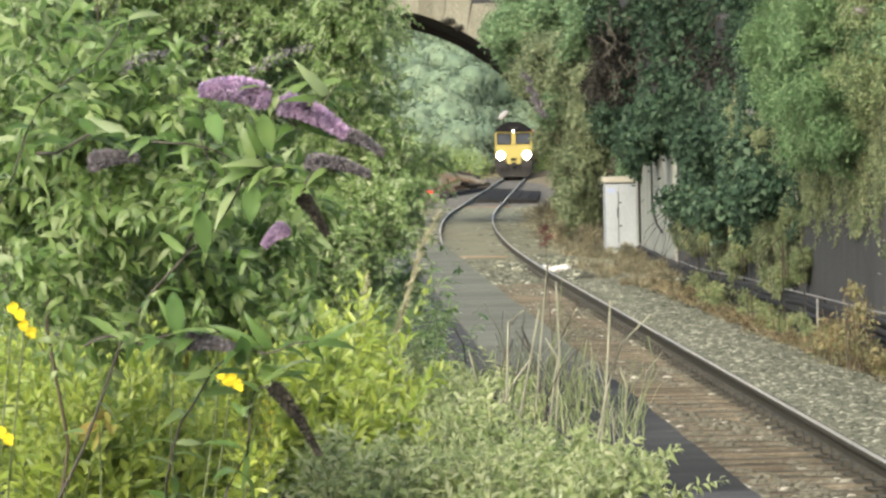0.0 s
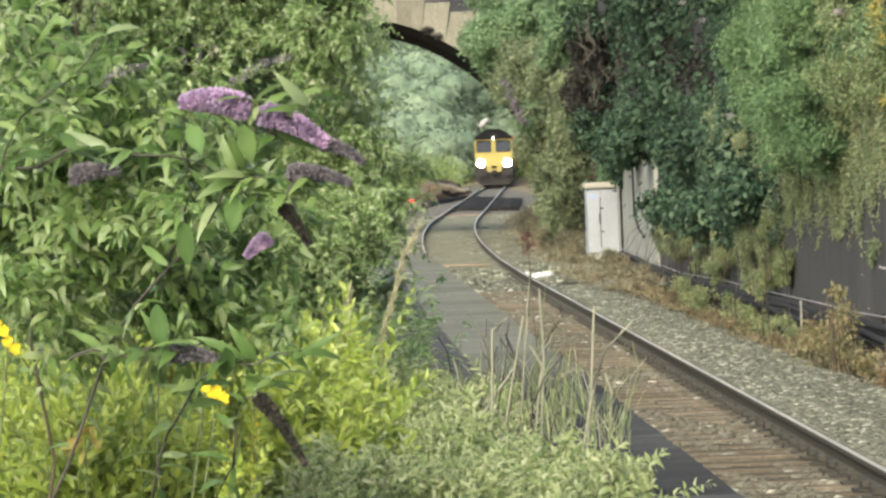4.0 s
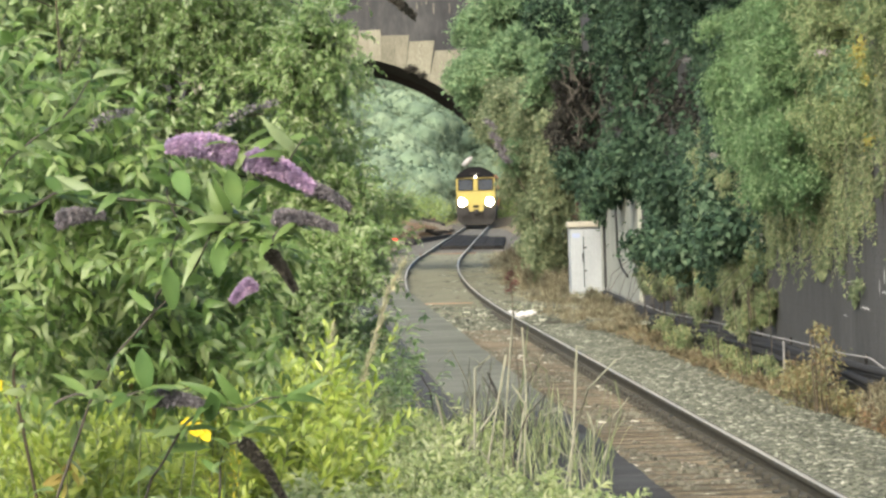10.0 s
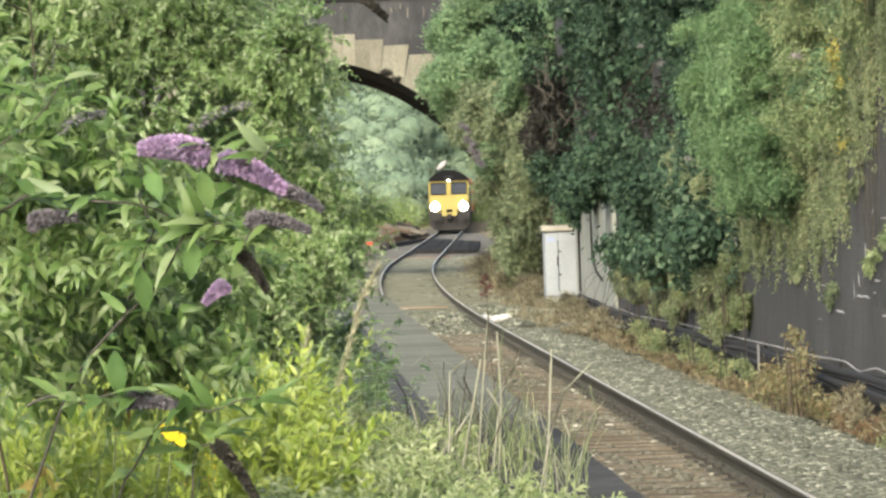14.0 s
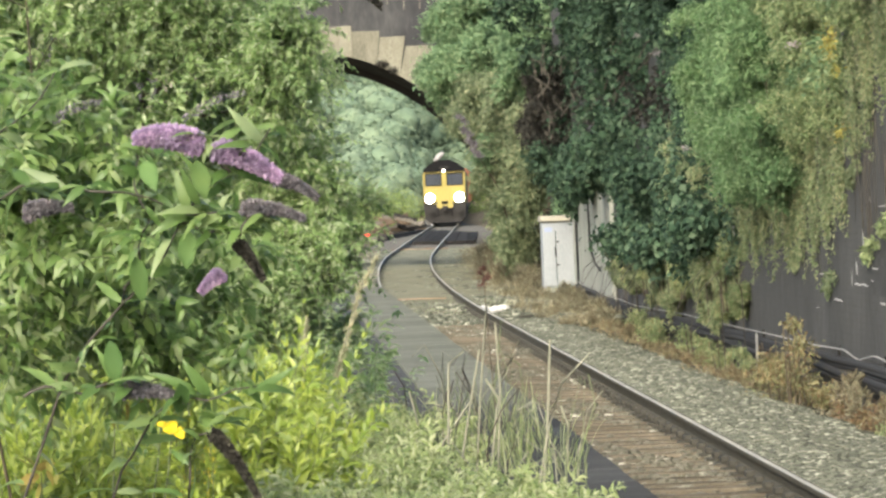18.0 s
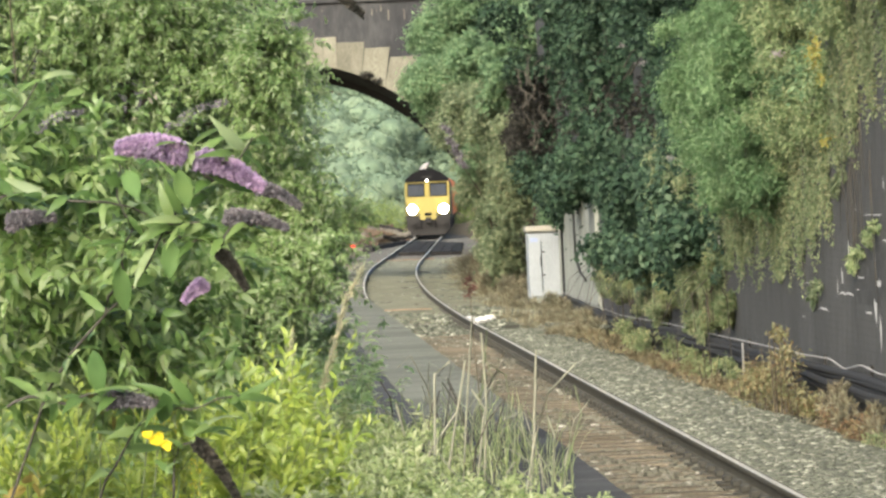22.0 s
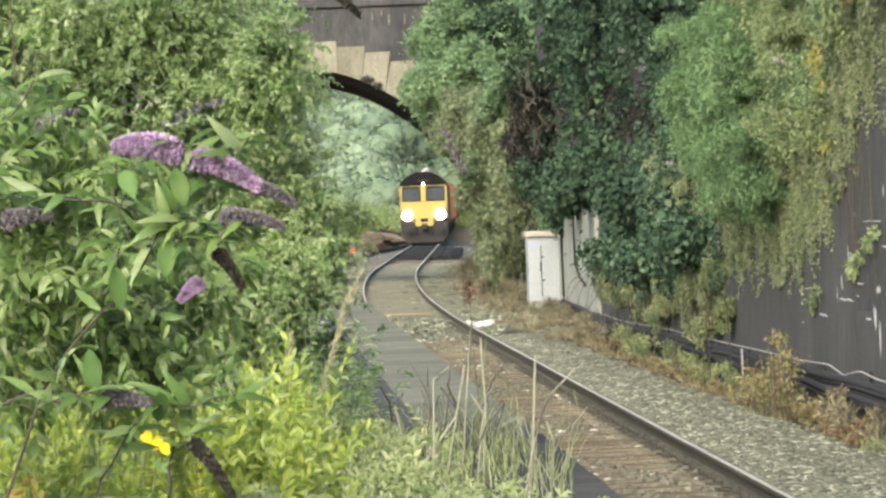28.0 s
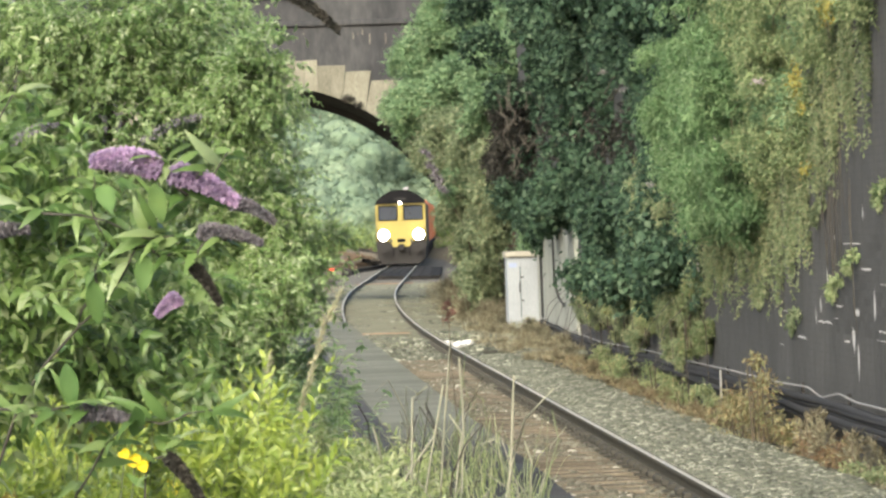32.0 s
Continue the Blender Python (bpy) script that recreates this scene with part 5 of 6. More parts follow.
billows("dark_creeper", "darker green leafy climber close on the wall", shade_rows, 10, 40000, 0.065, 0.035, "shrub", 621)
while len(pale_rows) < 230:
    y, z = g.uniform(33, 52.5), g.uniform(1.9, 5.6)
    low = hem(y) + 0.85 + 0.25 * math.sin(y * 2.4)
    if z > low:
        s = g.uniform(0.09, 0.24)
        pale_rows.append((5.93 - 0.36 * g.random() * np.clip((z - low) / 0.6, 0.2, 1), y, z, s, s * 2.2, s * 1.1))
billows("wall_creeper", "yellow-green creeper hanging in curtains over the brick wall", pale_rows, 10, 92000, 0.052, 0.024, "creeper", 631, 0.5, 0.10)
# trailing strands below the curtain's hem
strand_rows = []
for i in range(420):
    y = g.uniform(41.5, 63)
    y += 0.35 * math.sin(y * 5.2)  # strands gather in columns, with bare brick between
    end = hem(y) + g.normal() * 0.22
    top = end + g.uniform(0.35, 1.5)
    for q in np.arange(0, top - end, 0.11):
        w_ = 0.07 * (1 - 0.6 * q / (top - end))
        strand_rows.append((5.93 - 0.07 * g.random(), y + 0.05 * g.normal(), top - q, w_ * 0.7, w_ * 2.0, 0.11))
trail = thing("trailing_creeper", "olive creeper strands trailing down the brick wall", "creeper", (0, 0, 0), "wall creepers")
crown("foliage", strand_rows, 62000, 0.046, 0.020, "strand", trail, droop=0.8, seed=651, fill=0.9)
bars("stem", [([(5.9, y, z), (5.89, y + 0.1 * math.sin(i), z - 0.5), (5.91, y + 0.2 * math.sin(i * 2), z - g.uniform(0.8, 1.4))], 0.006, 0.003) for i, (y, z) in enumerate(zip(g.uniform(43, 58, 40), g.uniform(2.2, 3.2, 40)))], "dark_stem", trail)
low_rows = []
for i in range(64):
    y, z = g.uniform(57.4, 66), g.uniform(0.65, 2.7)
    s = g.uniform(0.08, 0.2)
    low_rows.append((5.93 - 0.14 * g.random(), y, z, s * 0.7, s * 1.6, s * 2.2))
billows("low_creeper", "sparse olive creeper trailing down the brick wall", low_rows, 7, 40000, 0.048, 0.022, "strand", 641, 0.7, 0.08)
gold = thing("golden_creeper", "yellowing creeper shoots on the wall top", "creeper", (0, 0, 0), "wall creepers")
crown("foliage", [(5.55, 44.2, 3.5, 0.07, 0.3, 0.2), (5.55, 43.8, 3.2, 0.05, 0.3, 0.08), (5.65, 44.5, 2.6, 0.06, 0.3, 0.07), (5.6, 42, 4.1, 0.07, 0.4, 0.2)], 420, 0.045, 0.025, "gold_leaf", gold, seed=655, fill=0.9, form=0.6)
mauve = thing("wall_flowers", "small faded mauve flower spikes among the creeper", "flowers")
for k, (x, y, z) in enumerate(((5.42, 50.2, 3.02), (5.5, 46.8, 3.55), (5.5, 57.5, 3.05), (5.75, 66, 4.05), (5.8, 70, 4.45), (5.75, 62, 2.62))):
    gd = np.random.default_rng(670 + k)
    leaves("flower_spike", np.array([x, y, z]) + gd.normal(size=(70, 3)) * np.array([0.03, 0.04, 0.016]), gd.normal(size=(70, 3)), gd.normal(size=(70, 3)), 0.028, 0.02, "pale_flower", mauve)
for k, (y, z, s) in enumerate(((47.6, 1.1, 0.10), (44.2, 1.5, 0.09), (45.3, 2.25, 0.09), (43.0, 1.75, 0.08), (50.6, 1.3, 0.09), (40.8, 2.4, 0.10))):
    tuft = thing("wall_tuft", "small weed rooted in the wall joints", "weeds", (0, 0, 0), "wall tufts")
    crown("foliage", [(wall_x(y) - 0.03, y, z, 0.05, s * 3.5, s * 0.5), (wall_x(y) - 0.03, y + 0.5, z - 0.1, 0.04, s * 2.5, s * 1.1)], 330, 0.06, 0.028, "creeper" if k % 2 else "olive", tuft, droop=0.5, seed=640 + k, fill=0.8)
# growth along the wall foot
def clump_of(name, label, category, rows, leaf, wide, material, group, seed, stems="twig", droop=0.3):
    for k, (x, y, z, rx, ry, rz, n) in enumerate(rows):
        s = thing(name, label, category, (0, 0, 0), group)
        crown("foliage", lumps((x, y, z), (rx, ry, rz), 14, min(rx, rz) * 0.5, seed + k), n, leaf, wide, material, s, droop=droop, seed=seed + 50 + k, fill=0.8)
        bars("stem", [([(x + (a - 4) * rx * 0.15, y + 0.1 * math.sin(a * 5), -0.35 if z < 0.7 else z - rz * 0.8), (x + (a - 4) * rx * 0.24, y + 0.2 * math.sin(a * 3), z + rz * (0.5 + 0.4 * math.sin(a * 7)))], 0.012, 0.005) for a in range(1, 8, 2)], stems, s)


FOOT = [(wall_x(y) - 0.10 - 0.08 * math.sin(y * 1.7) ** 2, y, 0.86 + 0.12 * math.sin(y * 2.3), 0.19, 1.7, 0.52 + 0.1 * math.sin(y * 1.1), 5200) for y in np.arange(57.6, 80, 1.9)]
clump_of("verge_weed", "low olive weeds on the verge under the cables", "weeds", ((5.6, 66.0, -0.08, 0.26, 2.4, 0.2, 1500), (5.65, 57.0, -0.05, 0.2, 1.8, 0.24, 1200), (5.72, 61.5, -0.06, 0.16, 2.0, 0.22, 1100), (5.78, 71.0, -0.08, 0.2, 2.2, 0.2, 1200)), 0.06, 0.02, "foot_olive", "verge weeds", 226)
clump_of("wall_foot_weed", "olive bramble and weeds at the wall foot", "weeds", FOOT[0::3], 0.065, 0.022, "foot_olive", "foot weeds", 200)
clump_of("wall_foot_weed", "tangled green bramble at the wall foot", "weeds", FOOT[1::3], 0.07, 0.026, "strand", "foot weeds", 210)
clump_of("wall_foot_weed", "withering brownish bramble at the wall foot", "weeds", FOOT[2::3], 0.065, 0.02, "olive", "foot weeds", 220)
bramble = thing("bramble_canes", "bare arching bramble canes along the wall foot", "brambles")
g = np.random.default_rng(208)
for i in range(12):
    y = g.uniform(54, 80)
    x = wall_x(y) - 0.2
    h = g.uniform(0.5, 1.2)
    tubes("cane", [([(x, y, -0.34), (x - 0.05, y - 0.2, h * 0.7), (x - 0.18 - 0.1 * g.random(), y - 0.6, h), (x - 0.4 - 0.25 * g.random(), y - 1.0, h * 0.72), (x - 0.55 - 0.3 * g.random(), y - 1.3, h * 0.3)], 0.008, 0.004)], "pale_twig", bramble, sides=5)
clump_of("russet_weed", "withering russet and straw weed beside the ballast", "weeds", ((5.36, 47.5, 0.12, 0.32, 1.0, 0.42, 2000), (5.3, 46.2, 0.42, 0.12, 0.4, 0.36, 450), (5.55, 46.4, -0.05, 0.2, 0.6, 0.2, 700), (5.55, 51.5, -0.12, 0.24, 1.2, 0.16, 600), (5.6, 58.5, -0.15, 0.24, 1.4, 0.13, 500)), 0.06, 0.02, "russet", "russet weeds", 230)
clump_of("ballast_edge_weed", "low brown withered weeds along the ballast edge", "weeds", ((5.32, 53.5, -0.2, 0.26, 1.5, 0.12, 1500), (5.3, 58.65, -0.2, 0.26, 2.0, 0.12, 1500), (5.45, 50.6, -0.1, 0.16, 0.8, 0.16, 900), (5.35, 63.5, -0.2, 0.3, 2.6, 0.12, 1800), (5.5, 69.0, -0.18, 0.35, 2.4, 0.14, 1800)), 0.055, 0.022, "withered", "edge weeds", 240)
clump_of("red_weed", "low red-leaved weed on the gravel edge", "weeds", ((5.58, 41.9, -0.2, 0.15, 0.6, 0.12, 700), (5.7, 45.0, -0.1, 0.10, 0.5, 0.12, 500), (5.5, 43.6, -0.2, 0.2, 0.5, 0.1, 600), (5.72, 42.6, -0.12, 0.12, 0.5, 0.16, 600), (5.3, 56.5, -0.22, 0.2, 1.2, 0.08, 500)), 0.045, 0.02, "red_weed", "red weeds", 250)
clump_of("dead_bramble", "flattened dead brown bramble on the verge", "brambles", ((5.7, 79.5, -0.16, 0.45, 3.0, 0.17, 3600), (5.7, 83.5, -0.14, 0.40, 2.4, 0.18, 2800), (5.9, 92.0, -0.12, 0.4, 3.0, 0.22, 4000), (4.95, 80.0, -0.22, 0.4, 3.0, 0.14, 2500), (5.2, 75.65, -0.24, 0.6, 3.0, 0.14, 5000), (5.0, 85.85, -0.25, 0.5, 3.4, 0.12, 3000), (5.9, 102.85, -0.02, 0.6, 3.4, 0.3, 3500), (5.3, 95.2, -0.22, 0.6, 5.1, 0.15, 4500), (5.6, 112.2, -0.15, 0.6, 6.8, 0.25, 4500)), 0.14, 0.013, "dead", "dead brambles", 260, droop=0.1)
clump_of("dry_grass", "tall dry straw-coloured grass beside the line", "grass", ((5.9, 110, 0.0, 0.6, 3.0, 0.35, 4000), (6.3, 119, 0.1, 0.9, 6.8, 0.5, 5000), (7.6, 142.8, 0.0, 1.0, 6.8, 0.5, 4000), (8.8, 163.2, 0.0, 1.0, 8.5, 0.5, 4000)), 0.3, 0.016, "dead", "dry grass", 280, droop=-0.6)
clump_of("dry_weed", "bleached dry weed stalks under the cables", "weeds", ((5.66, 44.3, 0.0, 0.14, 0.8, 0.26, 700), (5.72, 41.4, -0.1, 0.14, 0.9, 0.2, 600), (5.6, 48.8, -0.05, 0.16, 0.9, 0.22, 600)), 0.11, 0.013, "dead", "dry weeds", 300, droop=-0.4)
clump_of("green_weed", "small fresh green weed in the gravel", "weeds", ((5.5, 40.2, -0.2, 0.12, 0.6, 0.1, 700), (5.62, 54.0, 0.0, 0.1, 0.5, 0.2, 500),  (5.72, 39.0, -0.15, 0.2, 0.9, 0.16, 1100)), 0.05, 0.025, "strand", "green weeds", 295)
stake = tagged(part("marker_stake", boxed(-0.011, -0.02, 0, 0.011, 0.02, 0.64, 0.004), "pale_board", at=(5.75, 53.8, -0.32)), "pale weathered stake at the wall foot", "stake")
post = tagged(part("marker_stake", boxed(-0.015, -0.015, 0, 0.015, 0.015, 0.22, 0.004), "white_bag", at=(5.87, 57.2, 1.40)), "small white tag on the wall", "tag")

# overgrown bushes on the platform
bush = thing("platform_bush", "dense light green bush smothering the old platform", "bush")
cl = np.concatenate([lumps((-0.75, 20.9, 2.5), (1.0, 1.2, 1.35), 130, 0.22, 301, 0.2), lumps((-1.5, 20.4, 2.0), (0.8, 1.2, 1.3), 80, 0.24, 302, 0.2), lumps((-1.15, 20.5, 3.15), (0.4, 0.6, 0.4), 30, 0.2, 309, 0.1), lumps((-0.45, 20.2, 3.0), (0.5, 0.35, 0.38), 34, 0.15, 310, 0.1), lumps((0.03, 20.0, 2.85), (0.22, 0.25, 0.25), 22, 0.10, 316, 0.1), lumps((0.12, 20.8, 2.1), (0.30, 0.9, 0.55), 40, 0.12, 303, 0.2), lumps((-0.1, 21.4, 2.8), (0.38, 0.9, 0.45), 40, 0.12, 304, 0.2), lumps((-0.35, 21.1, 1.5), (0.75, 0.8, 0.5), 50, 0.16, 305, 0.2)])
cl = cl[cl[:, 2] < 3.45]
crown("inner_foliage", cl, 20000, 0.045, 0.022, "bush", bush, droop=0.15, seed=306, fill=0.95, curl=0.35, form=0.35, fine="small")
a_, b_ = shoot_starts(cl, 6000, (0.1, -0.25, 0.5), 317)
sprays("shoot_foliage", a_, b_, 0.16, 9, 0.035, 0.0150, "bush", bush, 318, curl=0.55, fine="small")
low_cl = np.concatenate([lumps((0.05, 20.3, 1.95), (0.34, 0.4, 0.45), 40, 0.11, 331, 0.2), lumps((-0.4, 20.0, 1.75), (0.5, 0.4, 0.4), 44, 0.12, 332, 0.2)])
a_, b_ = shoot_starts(low_cl, 1300, (0.1, -0.4, 0.4), 333)
sprays("low_foliage", a_, b_, 0.16, 9, 0.036, 0.0155, "bush", bush, 334, curl=0.55, fine="small")
bars("branch", trunk_lines((-0.8, 21.2, 0.88), (-0.5, 20.9, 3.2), 0.03, 30, 307, 0.9) + trunk_lines((-0.2, 21.4, 0.88), (0.1, 21.1, 2.6), 0.02, 16, 308, 0.5), "twig", bush)

near = thing("leafy_bush", "tall leafy bush with pale undersides behind the flowers", "bush")
cl = np.concatenate([lumps((-0.75, 13.4, 2.15), (0.45, 0.6, 0.75), 40, 0.12, 311, 0.2), lumps((-1.0, 13.9, 2.1), (0.35, 0.6, 0.5), 20, 0.12, 312, 0.2), lumps((-0.35, 13.9, 1.8), (0.4, 0.5, 0.35), 20, 0.1, 313, 0.2)])
crown("inner_foliage", cl, 1800, 0.056, 0.024, "buddleia", near, droop=0.1, seed=314, fill=0.9, curl=0.4, fine=True)
a_, b_ = shoot_starts(cl, 520, (0.15, -0.3, 0.4), 319)
sprays("shoot_foliage", a_, b_, 0.19, 9, 0.050, 0.020, "buddleia", near, 321, curl=0.6)
bars("branch", trunk_lines((-0.9, 13.9, 0.88), (-0.7, 13.4, 2.9), 0.007, 16, 315, 0.6), "twig", near)


def herb(name, label, rows, material, stalk, leaf, wide, n_stem, per, seed, category="weeds", group="", rise=0.6, curl=0.35):
    """Upright stems set about with leaves: rows of middle, spread and height."""
    for k, (x, y, sx, sy, h) in enumerate(rows):
        g = np.random.default_rng(seed + k)
        t_ = thing(name, label, category, (0, 0, 0), group)
        bx, by = x + g.normal(size=n_stem) * sx, y + g.normal(size=n_stem) * sy
        hh = h * (0.65 + 0.4 * g.random(n_stem)) * np.exp(-((bx - x) / (2.6 * sx)) ** 2)
        lean = g.normal(size=(n_stem, 2)) * 0.26
        base, way = [], []
        lines = []
        for i in range(n_stem):
            b = np.array([bx[i], by[i], 0.88])
            tip = b + np.array([lean[i, 0] * hh[i], lean[i, 1] * hh[i], hh[i]])
            mid = (b + tip) / 2 - np.array([lean[i, 0], lean[i, 1], 0]) * hh[i] * 0.2
            lines.append(([b, mid, tip], 0.0028, 0.0014))
            u = g.random(per) ** 0.7
            q = b + (tip - b) * u[:, None]
            a = g.random(per) * 2 * np.pi
            base.append(q)
            way.append(np.stack([np.cos(a), np.sin(a), np.full(per, rise) + 0.3 * g.normal(size=per)], 1))
        base, way = np.concatenate(base), np.concatenate(way)
        up = np.array([0, 0, 1.0]) + 0.3 * g.normal(size=(len(base), 3))
        leaves("leaves", base, way, up, leaf * (0.6 + 0.7 * g.random(len(base))), wide * (0.7 + 0.6 * g.random(len(base))), material, t_, "", curl)
        tagged(tubes("stalk_mass", lines, stalk, t_, sides=4), kind="stuff")


def spires(name, label, rows, material, leaf, wide, n_stem, seed, group, curl, arch, flower="", lean=0.22):
    """Clumps of upright leafy stems, each closely set with leaves to its tip: rows of middle, spread and height."""
    for k, (x, y, sx, sy, h) in enumerate(rows):
        g = np.random.default_rng(seed + k)
        t_ = thing(name, label, "weeds", (0, 0, 0), group)
        bx, by = x + np.clip(g.normal(size=n_stem), -2, 2) * sx, y + g.normal(size=n_stem) * sy
        hh = h * (0.6 + 0.45 * g.random(n_stem)) * np.exp(-((bx - x) / (2.6 * sx)) ** 2)
        way = np.stack([lean * g.normal(size=n_stem), lean * g.normal(size=n_stem), np.ones(n_stem)], 1)
        low = np.stack([bx, by, 0.88 + hh * 0.15], 1)
        sprays("stem_foliage", low, way, hh * 0.9, 15, leaf, wide, material, t_, seed + 300 + k, "stalk_green", curl, 0.0026, arch)
        side = low + unit(way) * (hh * g.uniform(0.45, 0.7, n_stem))[:, None]
        sprays("side_foliage", side, way + 0.75 * g.normal(size=(n_stem, 3)) * np.array([1, 1, 0.2]), 0.16, 9, leaf * 0.75, wide * 0.85, material, t_, seed + 600 + k, "stalk_green", curl, 0.0018, arch)
        if flower:
            tip = (low + unit(way) * (hh * 0.82)[:, None])[: n_stem // 2]
            q = np.repeat(tip, 46, 0) + g.normal(size=(len(tip) * 46, 3)) * np.array([0.011, 0.011, 0.030])
            leaves("blossom", q, g.normal(size=q.shape) + np.array([0, 0, 0.6]), g.normal(size=q.shape), 0.014, 0.007, flower, t_, "yellow blossom")


spires("goldenrod", "leafy yellow-green goldenrod coming into flower on the platform", ((-0.95, 15.3, 0.22, 0.42, 0.66), (-0.50, 15.64, 0.22, 0.42, 0.68), (-0.72, 14.9, 0.14, 0.2, 0.52)), "goldenrod", 0.064, 0.0190, 70, 320, "goldenrod clumps", 0.25, 0.08)
spires("goldenrod", "leggy goldenrod drawn up among the bushes", ((-0.85, 16.8, 0.26, 0.4, 1.05), (-0.35, 17.0, 0.22, 0.4, 0.95)), "goldenrod", 0.058, 0.017, 70, 323, "goldenrod clumps", 0.3, 0.1)
spires("goldenrod", "tall goldenrod spire breaking into yellow flower", ((-0.25, 13.6, 0.035, 0.05, 0.68), (-0.31, 14.2, 0.03, 0.05, 0.84)), "goldenrod", 0.050, 0.014, 7, 326, "goldenrod spires", 0.3, 0.05, "gold_flower", 0.06)
spires("goldenrod", "leafy yellow-green goldenrod on the platform", ((-0.15, 15.98, 0.16, 0.34, 0.72), (-1.3, 16.32, 0.2, 0.51, 0.75), (0.02, 17.85, 0.14, 0.51, 0.74)), "goldenrod", 0.064, 0.0190, 70, 330, "goldenrod clumps", 0.25, 0.08)
spires("mugwort", "grey-green mugwort going to seed on the platform", ((0.25, 19.04, 0.2, 0.51, 0.55), (0.55, 20.4, 0.18, 0.51, 0.4), (0.0, 18.02, 0.15, 0.42, 0.5), (0.62, 16.6, 0.2, 0.4, 0.27), (0.84, 16.4, 0.17, 0.4, 0.22), (0.95, 16.8, 0.12, 0.4, 0.2), (0.45, 17.34, 0.16, 0.34, 0.42), (0.05, 15.0, 0.16, 0.25, 0.42), (0.3, 15.3, 0.16, 0.25, 0.34), (0.55, 15.2, 0.14, 0.25, 0.26)), "mugwort", 0.044, 0.0140, 52, 340, "mugwort clumps", 0.7, 0.25)
herb("broadleaf_weed", "tangled dark green leafy weeds on the platform", ((-0.1, 19.55, 0.35, 0.51, 1.0), (-0.8, 18.36, 0.4, 0.51, 1.0), (0.22, 24.65, 0.2, 1.02, 0.75)), "bush", "stalk_green", 0.060, 0.020, 60, 40, 360, group="leafy weeds", rise=0.2)

herb("platform_weed", "straggling green weeds along the platform", ((0.18, 29.75, 0.18, 1.36, 0.45), (0.15, 34.85, 0.2, 1.7, 0.5), (0.12, 40.8, 0.2, 2.04, 0.45), (0.0, 47.6, 0.25, 2.38, 0.5), (-0.2, 56.1, 0.3, 2.38, 0.55)), "mugwort", "stalk_green", 0.07, 0.016, 60, 40, 380, group="platform weeds", rise=0.4)


def blades(name, label, n, spots, length, material, seed, kind="stuff"):
    g = np.random.default_rng(seed)
    p = spots(g, n)
    t_ = thing(name, label, "grass", kind=kind)
    way = np.stack([g.normal(size=n) * 0.45, g.normal(size=n) * 0.45, np.ones(n)], 1)
    leaves("blade_mass", p, way, g.normal(size=(n, 3)), length * (0.5 + g.random(n)), np.full(n, 0.016), material, t_, "", 0.35)


def verge(side0, side1, y0, y1):
    def spots(g, n):
        y = g.uniform(y0, y1, n)
        k = np.sin(y * 1.1) + np.sin(y * 0.4 + 2)
        x = np.array([line_x(v) for v in y]) + side0 + (side1 - side0) * g.random(n) + 0.12 * k
        return np.stack([x, y, np.full(n, -0.22)], 1)
    return spots


blades("verge_grass", "dry bleached grass on the verge beside the line", 7000, verge(1.7, 3.1, 80, 175), 0.16, "dead", 701)
blades("verge_grass", "dry bleached grass on the verge beside the line", 2500, verge(-3.4, -1.6, 68, 175), 0.18, "dead", 702)
blades("trackside_grass", "thin olive grass growing in the silted trackbed", 5200, verge(-1.6, 1.7, 84, 175), 0.09, "olive", 703)
blades("ballast_weed", "sparse brown weeds in the ballast edge", 1600, verge(2.15, 2.6, 50, 82), 0.10, "withered", 704)

def litter_spots(g, n):
    y = g.uniform(38, 84, n)
    return np.stack([5.05 + 0.06 * np.sin(y * 1.7) + 0.85 * g.random(n), y, np.full(n, -0.25)], 1)


g = np.random.default_rng(706)
p = litter_spots(g, 9000)
litter = thing("leaf_litter", "dry brown leaf litter along the wall foot", "litter", kind="stuff")
leaves("leaf_mass", p, np.stack([g.normal(size=9000), g.normal(size=9000), 0.35 + 0.3 * g.random(9000)], 1), np.array([0, 0, 1.0]) + 0.4 * g.normal(size=p.shape), 0.10, 0.022, "dead", litter, "", 0.3)

plume = thing("grass_plume", "tall bleached feathery grass head", "grass", group="grass plumes")
dock = thing("dead_dock", "dry dock stalk with dark red seed heads", "weeds")
tubes("stalk", [([(1.16, 23.8, 0.88), (1.13, 23.8, 1.30), (1.11, 23.8, 1.74)], 0.005, 0.0025)], "twig", dock)
for k in range(5):
    gd = np.random.default_rng(720 + k)
    c = np.array([1.115 + 0.02 * (k % 3 - 1), 23.8, 1.68 + 0.022 * k])
    leaves("seed_head", c + gd.normal(size=(40, 3)) * 0.009, gd.normal(size=(40, 3)), gd.normal(size=(40, 3)), 0.012, 0.010, "dock_red", dock)

# dry grass along the platform edge
g = np.random.default_rng(71)
stalks = thing("dry_stalks", "tall dry straw-coloured grass stalks on the platform edge", "grass", kind="stuff")
def crooked(g, b, h, lean, bends=4, wild=0.05):
    p, way = np.array(b, float), np.array([lean[0], lean[1], 1.0])
    pts = [p]
    for k in range(bends):
        way = unit(way + np.array([g.normal(), g.normal() * 0.6, 0.15 * g.normal()]) * wild * (1 + k))
        pts.append(pts[-1] + way * h / bends)
    return pts


lines, green, dark = [], [], []
